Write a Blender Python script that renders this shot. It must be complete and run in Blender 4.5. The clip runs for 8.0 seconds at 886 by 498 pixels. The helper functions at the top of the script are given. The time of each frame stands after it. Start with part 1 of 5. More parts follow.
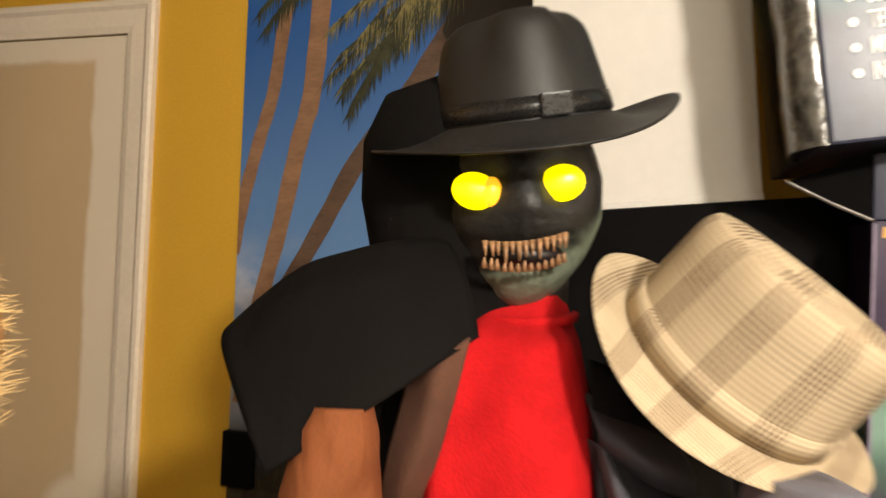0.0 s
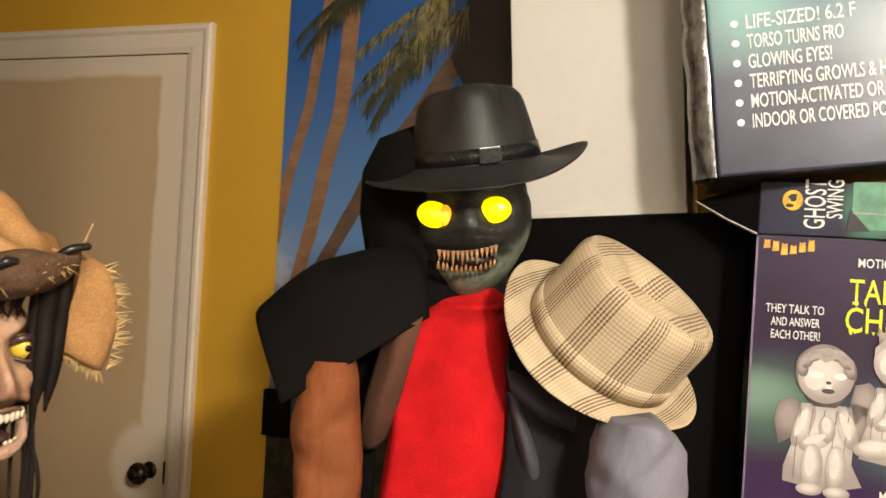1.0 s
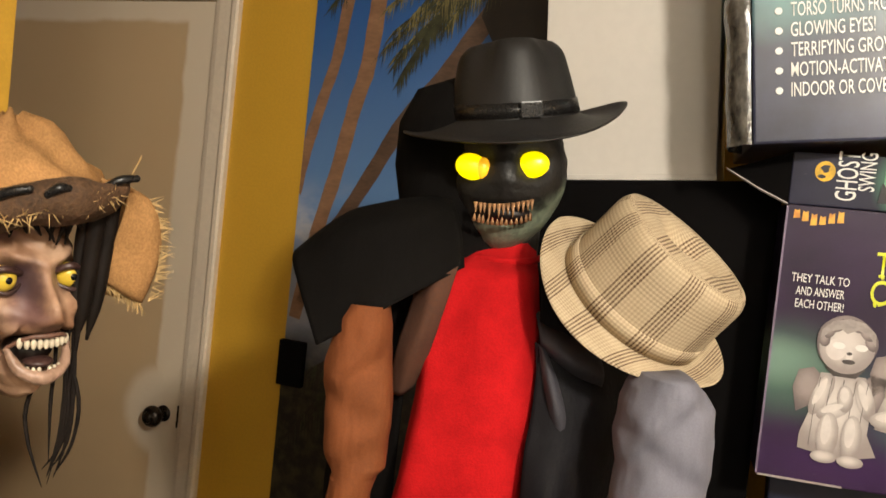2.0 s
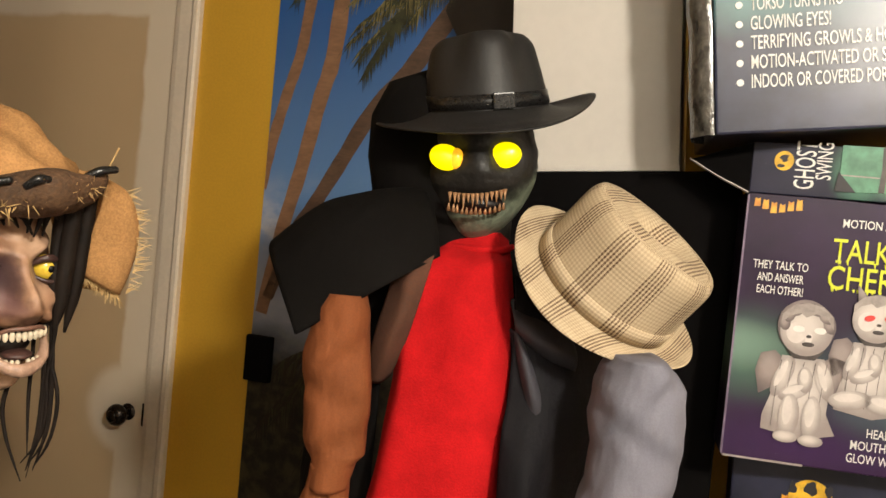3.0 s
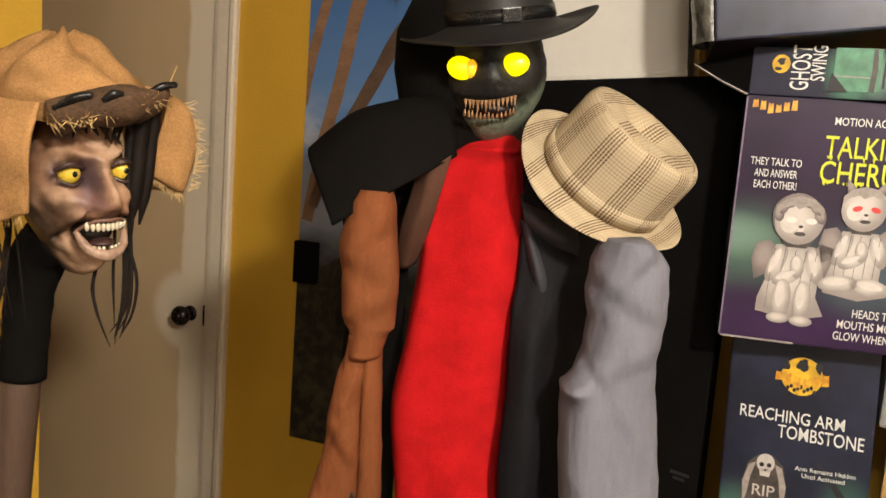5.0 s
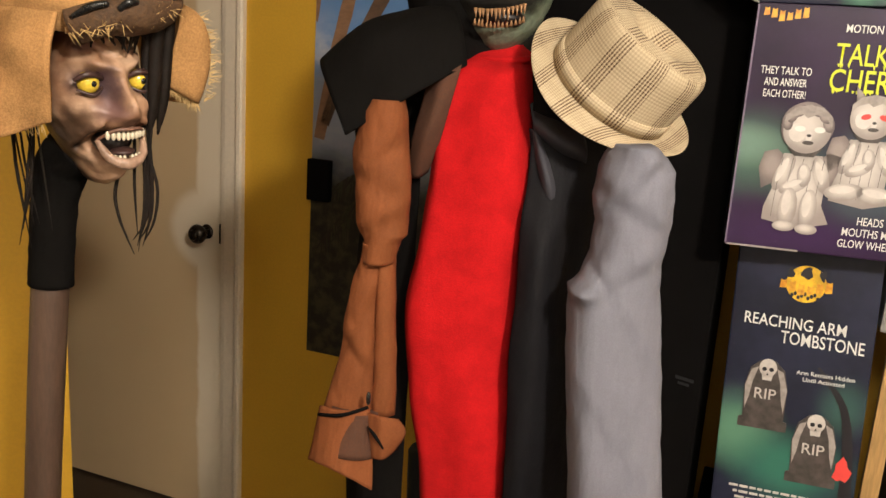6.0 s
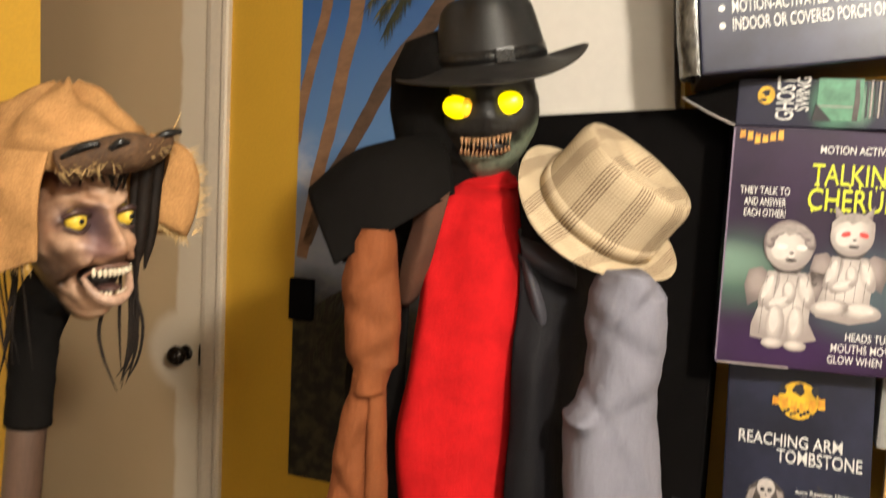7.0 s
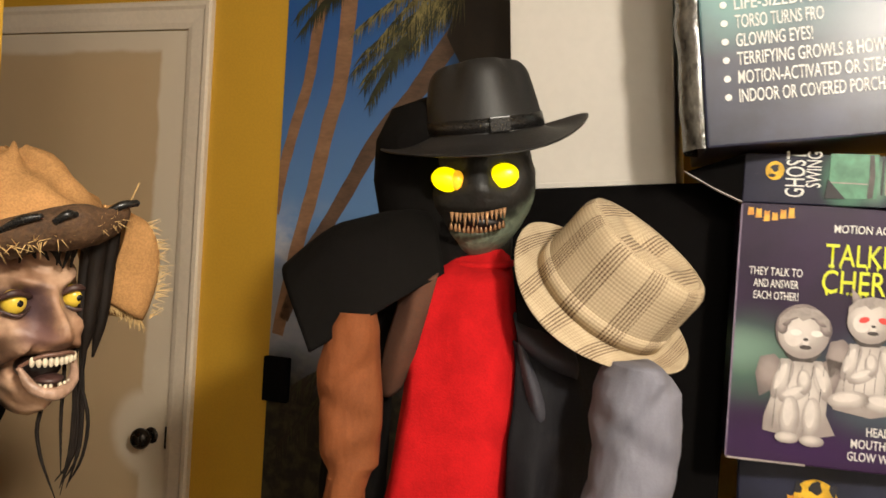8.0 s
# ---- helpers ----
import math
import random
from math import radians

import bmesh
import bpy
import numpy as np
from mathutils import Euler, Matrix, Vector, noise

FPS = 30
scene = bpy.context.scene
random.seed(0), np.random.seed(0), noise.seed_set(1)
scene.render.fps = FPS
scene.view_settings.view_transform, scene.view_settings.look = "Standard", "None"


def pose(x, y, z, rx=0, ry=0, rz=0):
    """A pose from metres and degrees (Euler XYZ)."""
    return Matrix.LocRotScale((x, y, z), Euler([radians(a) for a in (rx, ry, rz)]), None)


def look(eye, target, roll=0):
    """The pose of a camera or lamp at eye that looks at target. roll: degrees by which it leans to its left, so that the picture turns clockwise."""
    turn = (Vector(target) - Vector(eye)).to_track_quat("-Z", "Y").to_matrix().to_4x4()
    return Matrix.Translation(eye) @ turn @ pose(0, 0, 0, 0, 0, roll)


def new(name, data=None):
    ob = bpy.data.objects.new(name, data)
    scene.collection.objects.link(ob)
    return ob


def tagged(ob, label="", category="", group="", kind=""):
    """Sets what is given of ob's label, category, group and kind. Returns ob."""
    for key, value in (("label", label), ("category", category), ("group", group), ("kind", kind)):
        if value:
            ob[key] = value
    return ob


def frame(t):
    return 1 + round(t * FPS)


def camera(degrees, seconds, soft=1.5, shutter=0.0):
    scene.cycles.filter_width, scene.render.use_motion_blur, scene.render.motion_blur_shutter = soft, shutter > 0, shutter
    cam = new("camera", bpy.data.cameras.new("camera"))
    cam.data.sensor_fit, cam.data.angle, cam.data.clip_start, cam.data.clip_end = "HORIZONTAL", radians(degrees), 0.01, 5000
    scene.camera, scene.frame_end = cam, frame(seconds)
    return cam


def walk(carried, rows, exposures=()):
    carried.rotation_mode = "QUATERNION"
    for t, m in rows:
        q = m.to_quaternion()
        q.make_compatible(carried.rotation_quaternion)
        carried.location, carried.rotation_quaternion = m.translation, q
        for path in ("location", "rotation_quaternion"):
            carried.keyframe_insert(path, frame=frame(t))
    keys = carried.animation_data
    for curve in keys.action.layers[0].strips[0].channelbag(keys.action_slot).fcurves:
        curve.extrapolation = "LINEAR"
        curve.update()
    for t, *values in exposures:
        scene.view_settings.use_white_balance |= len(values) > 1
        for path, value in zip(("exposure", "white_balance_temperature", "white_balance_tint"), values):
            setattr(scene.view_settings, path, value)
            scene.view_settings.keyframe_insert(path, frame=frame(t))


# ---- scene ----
cam = camera(55.4, 8.0, shutter=0.6)
PATH = [
    (0, (-0.032, -0.038, 1.529), (-0.026, 1.961, 1.584), 2.2),
    (0.5, (0.029, -0.269, 1.555), (-0.026, 1.730, 1.530), 2.1),
    (1, (0.065, -0.350, 1.561), (-0.039, 1.647, 1.557), 3.3),
    (1.5, (0.057, -0.365, 1.554), (-0.091, 1.629, 1.518), 4.7),
    (2, (0.028, -0.362, 1.538), (-0.079, 1.634, 1.456), 6.0),
    (2.2, (0.022, -0.361, 1.537), (-0.056, 1.635, 1.444), 6.0),
    (3.3, (0.006, -0.399, 1.525), (0.005, 1.600, 1.461), 5.4),
    (3.5, (0.006, -0.416, 1.524), (-0.002, 1.584, 1.480), 5.2),
    (4, (0.016, -0.440, 1.490), (0.001, 1.559, 1.457), 5.4),
    (4.5, (0.024, -0.459, 1.512), (-0.006, 1.517, 1.211), 5.1),
    (4.7, (0.041, -0.489, 1.516), (-0.032, 1.490, 1.238), 4.7),
    (5.8, (0.059, -0.560, 1.496), (-0.057, 1.398, 1.106), 3.9),
    (6, (0.057, -0.561, 1.494), (-0.059, 1.383, 1.039), 3.8),
    (6.5, (0.050, -0.575, 1.505), (-0.057, 1.384, 1.116), 3.5),
    (7, (0.035, -0.546, 1.522), (-0.042, 1.442, 1.315), 2.9),
    (7.5, (0.037, -0.500, 1.530), (-0.006, 1.498, 1.445), 2.6),
    (8, (0.022, -0.433, 1.531), (-0.022, 1.567, 1.490), 3.5),
]
walk(cam, [(t, look(eye, target, roll)) for t, eye, target, roll in PATH],
     [(0, 0.07), (0.5, 0.0), (1, -0.14), (2, -0.38), (3.5, -0.30), (4.5, -0.33), (6, -0.27), (6.5, 0.0), (7, -0.05), (8, -0.30)])

# ---- light ----
world = bpy.data.worlds.new("world")
world.use_nodes = True
world.node_tree.nodes["Background"].inputs[0].default_value = (0.9, 0.75, 0.55, 1)
world.node_tree.nodes["Background"].inputs[1].default_value = 0.105
scene.world = world
# first the inferred ceiling lamp, then a weak fill added to brighten the left
for name, watts, soft, spot in (("ceiling_and_fill_light", 265, 0.10, (0.85, -1.40, 2.42)), ("ceiling_and_fill_light", 48, 0.14, (0.12, -1.45, 2.42))):
    lamp = bpy.data.lights.new(name, "POINT")
    lamp.energy, lamp.color, lamp.shadow_soft_size = watts, (1.0, 0.925, 0.80), soft
    new(name, lamp).matrix_world = pose(*spot)


# ---- materials ----
def link(m, a, b):
    m.node_tree.links.new(a, b)


def node(m, kind, **values):
    n = m.node_tree.nodes.new(kind)
    for key, v in values.items():
        n.inputs[key.replace("_", " ")].default_value = v
    return n


def math_node(m, op, a, b=None):
    n = m.node_tree.nodes.new("ShaderNodeMath")
    n.operation = op
    for i, v in enumerate((a, b)):
        if v is None:
            continue
        if isinstance(v, (int, float)):
            n.inputs[i].default_value = v
        else:
            link(m, v, n.inputs[i])
    return n.outputs[0]


def blend(m, fac, a, b):
    n = m.node_tree.nodes.new("ShaderNodeMix")
    n.data_type = "RGBA"
    for sock, v in ((n.inputs[0], fac), (n.inputs[6], a), (n.inputs[7], b)):
        if isinstance(v, (int, float, tuple)):
            sock.default_value = v
        else:
            link(m, v, sock)
    return n.outputs[2]


def ramp(m, fac, lo, hi):
    n = m.node_tree.nodes.new("ShaderNodeMapRange")
    n.inputs[1].default_value, n.inputs[2].default_value = lo, hi
    n.interpolation_type = "SMOOTHSTEP"
    link(m, fac, n.inputs[0])
    return n.outputs[0]


def noise_out(m, scale, detail=4.0, stretch=(1, 1, 1), rough=0.55):
    co = m.node_tree.nodes.new("ShaderNodeTexCoord")
    mp = node(m, "ShaderNodeMapping")
    mp.inputs[3].default_value = stretch
    link(m, co.outputs["Object"], mp.inputs[0])
    n = node(m, "ShaderNodeTexNoise", Scale=scale, Detail=detail, Roughness=rough)
    link(m, mp.outputs[0], n.inputs["Vector"])
    return n.outputs["Fac"]


def surface(name, colour, rough=0.7, metal=0.0, vary=0.25, coarse=4.0, fine=60.0, bump=0.15, depth=0.002,
            stretch=(1, 1, 1), sheen=0.0, second=None, spec=0.5, coat=0.0, fold=0.0):
    m = bpy.data.materials.new(name)
    m.use_nodes = True
    b = m.node_tree.nodes["Principled BSDF"]
    b.inputs["Metallic"].default_value = metal
    b.inputs["Specular IOR Level"].default_value = spec
    b.inputs["Coat Weight"].default_value = coat
    if sheen:
        b.inputs["Sheen Weight"].default_value = sheen
    big, small = noise_out(m, coarse, 4, stretch), noise_out(m, fine, 3, stretch)
    dark = tuple(c * (1 - vary) for c in colour[:3]) + (1,)
    light = second or tuple(min(1, c * (1 + vary * 0.6)) for c in colour[:3]) + (1,)
    c1 = blend(m, ramp(m, big, 0.3, 0.7), dark, light)
    c2 = blend(m, ramp(m, small, 0.35, 0.65), dark, light)
    mixed = blend(m, 0.4, c1, c2)
    link(m, mixed, b.inputs["Base Color"])
    r = ramp(m, small, 0.2, 0.8)
    rr = math_node(m, "MULTIPLY_ADD", r, 0.16)
    rr.node.inputs[2].default_value = rough - 0.08
    link(m, rr, b.inputs["Roughness"])
    if bump:
        bm_ = node(m, "ShaderNodeBump", Strength=bump, Distance=depth)
        link(m, small, bm_.inputs["Height"])
        link(m, bm_.outputs[0], b.inputs["Normal"])
        if fold:
            fb = node(m, "ShaderNodeBump", Strength=0.8, Distance=fold)
            link(m, noise_out(m, 15, 3, (1.6, 1.0, 0.55)), fb.inputs["Height"])
            link(m, fb.outputs[0], bm_.inputs["Normal"])
    return m


def glow(name, colour, strength):
    m = bpy.data.materials.new(name)
    m.use_nodes = True
    b = m.node_tree.nodes["Principled BSDF"]
    b.inputs["Base Color"].default_value = colour
    b.inputs["Roughness"].default_value = 0.3
    b.inputs["Emission Color"].default_value = colour
    b.inputs["Emission Strength"].default_value = strength
    return m


def print_mat(name, base, spots=(), rough=0.35, noise_scale=9.0, coat=0.1, coat_rough=0.18):
    """Printed carton: a base colour with soft printed colour patches (x, z, radius x, radius z, colour, strength) in the carton's own metres."""
    m = bpy.data.materials.new(name)
    m.use_nodes = True
    b = m.node_tree.nodes["Principled BSDF"]
    co = m.node_tree.nodes.new("ShaderNodeTexCoord")
    sep = m.node_tree.nodes.new("ShaderNodeSeparateXYZ")
    link(m, co.outputs["Object"], sep.inputs[0])
    n = noise_out(m, noise_scale, 5)
    col = blend(m, ramp(m, n, 0.3, 0.75), tuple(c * 0.6 for c in base[:3]) + (1,), tuple(c * 1.35 for c in base[:3]) + (1,))
    for x, z, rx, rz, c, k in spots:
        dx = math_node(m, "DIVIDE", math_node(m, "SUBTRACT", sep.outputs[0], x), rx)
        dz = math_node(m, "DIVIDE", math_node(m, "SUBTRACT", sep.outputs[2], z), rz)
        r = math_node(m, "SQRT", math_node(m, "ADD", math_node(m, "MULTIPLY", dx, dx), math_node(m, "MULTIPLY", dz, dz)))
        r = math_node(m, "ADD", r, math_node(m, "MULTIPLY", math_node(m, "SUBTRACT", n, 0.5), 0.5))
        f = math_node(m, "MULTIPLY", math_node(m, "SUBTRACT", 1.0, ramp(m, r, 0.15, 1.0)), k)
        col = blend(m, f, col, c)
    scuff = noise_out(m, 38, 6, (1, 1, 3), 0.7)
    col = blend(m, math_node(m, "MULTIPLY", ramp(m, scuff, 0.66, 0.78), 0.25), col, (0.45, 0.42, 0.4, 1))
    link(m, col, b.inputs["Base Color"])
    b.inputs["Roughness"].default_value = rough
    b.inputs["Specular IOR Level"].default_value = 0.25
    b.inputs["Coat Weight"].default_value = coat
    b.inputs["Coat Roughness"].default_value = coat_rough
    bp = node(m, "ShaderNodeBump", Strength=0.12, Distance=0.004)
    link(m, noise_out(m, 14, 3), bp.inputs["Height"])
    link(m, bp.outputs[0], b.inputs["Normal"])
    return m


YELLOW = surface("yellow_wall_paint", (0.60, 0.335, 0.028, 1), 0.55, vary=0.10, coarse=1.5, fine=160, bump=0.25, depth=0.0015)
TRIM = surface("cream_trim_paint", (0.76, 0.65, 0.51, 1), 0.4, vary=0.08, coarse=3, fine=90, bump=0.08)
OFF_WHITE = surface("off_white_wall_paint", (0.62, 0.58, 0.52, 1), 0.7, vary=0.06, coarse=2, fine=140, bump=0.2)
CEILING = surface("white_ceiling", (0.75, 0.70, 0.62, 1), 0.9, vary=0.05, fine=120, bump=0.4)
FLOOR = surface("dark_floor", (0.035, 0.022, 0.014, 1), 0.4, vary=0.35, coarse=3, fine=40, stretch=(1, 8, 1))
BRONZE = surface("dark_bronze", (0.022, 0.015, 0.010, 1), 0.28, metal=0.6, vary=0.3)
WHITE_CARD = surface("white_card", (0.66, 0.62, 0.56, 1), 0.6, vary=0.04, coarse=3, fine=50, bump=0.05)
BLACK_CARD = surface("black_card", (0.0040, 0.0034, 0.0034, 1), 0.85, vary=0.35, coarse=5, fine=40, bump=0.1, spec=0.06)
BLACK_FELT = surface("black_felt", (0.0115, 0.0105, 0.010, 1), 0.55, vary=0.25, coarse=9, fine=400, bump=0.25, depth=0.0008, spec=0.45)
BLACK_BAND = surface("black_satin", (0.009, 0.0085, 0.0085, 1), 0.3, vary=0.1, fine=500, bump=0.05, depth=0.0004)
BLACK_CLOTH = surface("black_cloth", (0.0062, 0.0054, 0.0050, 1), 0.95, vary=0.3, coarse=6, fine=500, bump=0.3, depth=0.0008, spec=0.05, fold=0.006)
BROWN_CLOTH = surface("tan_brown_cloth", (0.205, 0.063, 0.021, 1), 0.8, vary=0.22, coarse=11, fine=420, bump=0.3, depth=0.001, spec=0.2, fold=0.012)
BROWN_DARK = surface("brown_lining", (0.085, 0.032, 0.016, 1), 0.9, vary=0.3, coarse=14, fine=300, bump=0.3)
RED_CLOTH = surface("red_fleece", (0.50, 0.010, 0.012, 1), 0.9, vary=0.24, coarse=26, fine=420, bump=0.6, depth=0.0016, spec=0.1, fold=0.004)
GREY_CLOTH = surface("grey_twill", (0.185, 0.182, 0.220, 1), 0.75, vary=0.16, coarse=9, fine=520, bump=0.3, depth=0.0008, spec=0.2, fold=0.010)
# two darker tones of the grey twill, with shade put into the colour
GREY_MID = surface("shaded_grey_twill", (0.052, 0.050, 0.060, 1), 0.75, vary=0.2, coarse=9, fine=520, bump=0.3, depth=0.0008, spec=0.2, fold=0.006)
GREY_DARK = surface("deep_shaded_grey_twill", (0.0085, 0.0078, 0.0095, 1), 0.7, vary=0.3, coarse=9, fine=300, bump=0.25, fold=0.006, spec=0.12)


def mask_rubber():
    """Grey-green rubber, its upper half coloured black for the hat brim's shade, with an uneven edge."""
    m = surface("brim_shaded_mask_rubber", (0.17, 0.20, 0.14, 1), 0.5, vary=0.45, coarse=22, fine=110, bump=0.5, depth=0.003)
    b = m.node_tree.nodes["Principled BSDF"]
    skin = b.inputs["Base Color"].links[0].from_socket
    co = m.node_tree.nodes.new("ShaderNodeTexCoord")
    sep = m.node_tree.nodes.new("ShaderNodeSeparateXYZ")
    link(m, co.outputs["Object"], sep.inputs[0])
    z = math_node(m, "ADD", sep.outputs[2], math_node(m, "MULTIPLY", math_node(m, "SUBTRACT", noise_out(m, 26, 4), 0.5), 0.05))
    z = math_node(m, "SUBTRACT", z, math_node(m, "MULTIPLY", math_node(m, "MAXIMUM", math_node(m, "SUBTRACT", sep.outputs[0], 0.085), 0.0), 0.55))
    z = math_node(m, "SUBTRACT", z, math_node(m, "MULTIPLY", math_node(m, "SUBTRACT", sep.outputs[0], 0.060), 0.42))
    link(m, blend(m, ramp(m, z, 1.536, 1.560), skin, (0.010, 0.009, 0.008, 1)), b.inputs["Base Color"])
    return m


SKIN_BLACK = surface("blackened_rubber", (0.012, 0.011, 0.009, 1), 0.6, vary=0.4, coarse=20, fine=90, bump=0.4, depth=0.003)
TOOTH = surface("stained_ivory", (0.34, 0.18, 0.085, 1), 0.35, vary=0.35, coarse=60, fine=200, bump=0.1)
TOOTH_PALE = surface("pale_ivory", (0.72, 0.62, 0.46, 1), 0.25, vary=0.2, coarse=60, fine=200, bump=0.1)
DARK_MOUTH = surface("dark_mouth", (0.010, 0.005, 0.004, 1), 0.4, vary=0.3)
EYE_GLOW = glow("glowing_yellow_lens", (1.0, 0.80, 0.0, 1), 1.5)
EYE_ORANGE = glow("glowing_amber_lens", (1.0, 0.50, 0.02, 1), 0.9)
FLESH = surface("painted_latex_flesh", (0.46, 0.25, 0.155, 1), 0.36, vary=0.6, coarse=17, fine=120, bump=0.6, depth=0.003, second=(0.56, 0.36, 0.26, 1))
LIP = surface("brown_latex_lip", (0.19, 0.095, 0.065, 1), 0.4, vary=0.4, coarse=60, fine=160, bump=0.4, depth=0.002)
FLESH_DARK = surface("bruised_latex", (0.055, 0.026, 0.022, 1), 0.4, vary=0.5, coarse=30, fine=120, bump=0.5, depth=0.003)
EYE_YELLOW = surface("yellow_eyeball", (0.72, 0.50, 0.05, 1), 0.12, vary=0.12, coarse=60, coat=0.5)
PUPIL = surface("black_pupil", (0.005, 0.005, 0.005, 1), 0.1, vary=0.1)
BURLAP = surface("tan_burlap", (0.42, 0.22, 0.085, 1), 0.95, vary=0.4, coarse=18, fine=420, bump=0.6, depth=0.0012, spec=0.1)
BURLAP_DARK = surface("scorched_burlap", (0.10, 0.050, 0.022, 1), 0.85, vary=0.5, coarse=22, fine=240, bump=0.8, depth=0.003)
HAIR = surface("dark_brown_hair", (0.010, 0.006, 0.004, 1), 0.65, vary=0.4, coarse=60, spec=0.2)
POLE = surface("brown_painted_pole", (0.085, 0.048, 0.032, 1), 0.5, vary=0.3, coarse=8, fine=80, stretch=(4, 4, 0.6))
WOOD = surface("pale_pine", (0.52, 0.30, 0.11, 1), 0.55, vary=0.3, coarse=5, fine=40, stretch=(6, 6, 0.5))
GREY_PLASTIC = surface("grey_plastic", (0.32, 0.31, 0.29, 1), 0.4, vary=0.15)
INK_WHITE = surface("white_ink", (0.80, 0.78, 0.74, 1), 0.4, vary=0.06, bump=0)
INK_YELLOW = surface("acid_yellow_ink", (0.68, 0.72, 0.02, 1), 0.4, vary=0.1, bump=0)
INK_ORANGE = surface("orange_ink", (0.80, 0.26, 0.015, 1), 0.4, vary=0.35, coarse=90, bump=0, second=(0.9, 0.5, 0.03, 1))
INK_GOLD = surface("gold_ink", (0.82, 0.47, 0.02, 1), 0.4, vary=0.3, coarse=60, bump=0)
INK_DIM = surface("dim_grey_ink", (0.012, 0.012, 0.014, 1), 0.5, vary=0.2, bump=0)
INK_STONE = surface("stone_picture_ink", (0.62, 0.56, 0.52, 1), 0.4, vary=0.16, coarse=30, fine=140, bump=0)
INK_STONE_DARK = surface("stone_shade_ink", (0.36, 0.31, 0.285, 1), 0.4, vary=0.25, coarse=50, fine=140, bump=0)
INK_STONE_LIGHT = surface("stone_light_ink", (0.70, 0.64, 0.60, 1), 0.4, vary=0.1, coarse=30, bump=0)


def picture_ink(name, light, dark, rough=0.4):
    """Printed picture tone, lighter at the upper middle of each shape and darker at its rim, with a fine speckle."""
    m = bpy.data.materials.new(name)
    m.use_nodes = True
    b = m.node_tree.nodes["Principled BSDF"]
    uv = m.node_tree.nodes.new("ShaderNodeUVMap")
    uv.uv_map = "shape"
    sep = m.node_tree.nodes.new("ShaderNodeSeparateXYZ")
    link(m, uv.outputs[0], sep.inputs[0])
    dx, dz = math_node(m, "SUBTRACT", sep.outputs[0], 0.44), math_node(m, "SUBTRACT", sep.outputs[1], 0.60)
    r = math_node(m, "SQRT", math_node(m, "ADD", math_node(m, "MULTIPLY", dx, dx), math_node(m, "MULTIPLY", dz, dz)))
    r = math_node(m, "ADD", r, math_node(m, "MULTIPLY", math_node(m, "SUBTRACT", noise_out(m, 55, 4), 0.5), 0.22))
    link(m, blend(m, ramp(m, r, 0.10, 0.60), light, dark), b.inputs["Base Color"])
    b.inputs["Roughness"].default_value = rough
    return m


INK_STONE_PIC = picture_ink("stone_picture_tone", (0.66, 0.60, 0.56, 1), (0.32, 0.27, 0.25, 1))
INK_WING_PIC = picture_ink("wing_picture_tone", (0.34, 0.28, 0.26, 1), (0.13, 0.10, 0.10, 1))
INK_RED = surface("red_ink", (0.75, 0.06, 0.05, 1), 0.4, vary=0.1, bump=0)
INK_TOMB = surface("tombstone_ink", (0.07, 0.055, 0.05, 1), 0.4, vary=0.5, coarse=50, bump=0)
INK_BLACK = surface("black_ink", (0.01, 0.008, 0.012, 1), 0.4, vary=0.3, bump=0)
INK_GREEN = surface("green_ink", (0.10, 0.28, 0.17, 1), 0.4, vary=0.4, coarse=40, bump=0)
TRUNK = surface("printed_trunk", (0.25, 0.13, 0.068, 1), 0.5, vary=0.28, coarse=9, fine=45, stretch=(1, 1, 3), bump=0)
TRUNK_DARK = surface("printed_dark_trunk", (0.10, 0.055, 0.032, 1), 0.5, vary=0.4, coarse=14, fine=70, stretch=(1, 1, 3), bump=0)
FROND = surface("printed_frond", (0.035, 0.036, 0.014, 1), 0.5, vary=0.5, coarse=30, bump=0)
FROND_LIGHT = surface("printed_sunlit_frond", (0.19, 0.155, 0.055, 1), 0.5, vary=0.4, coarse=30, bump=0)
FROND_BROWN = surface("printed_brown_shade", (0.022, 0.014, 0.009, 1), 0.5, vary=0.4, coarse=12, bump=0)


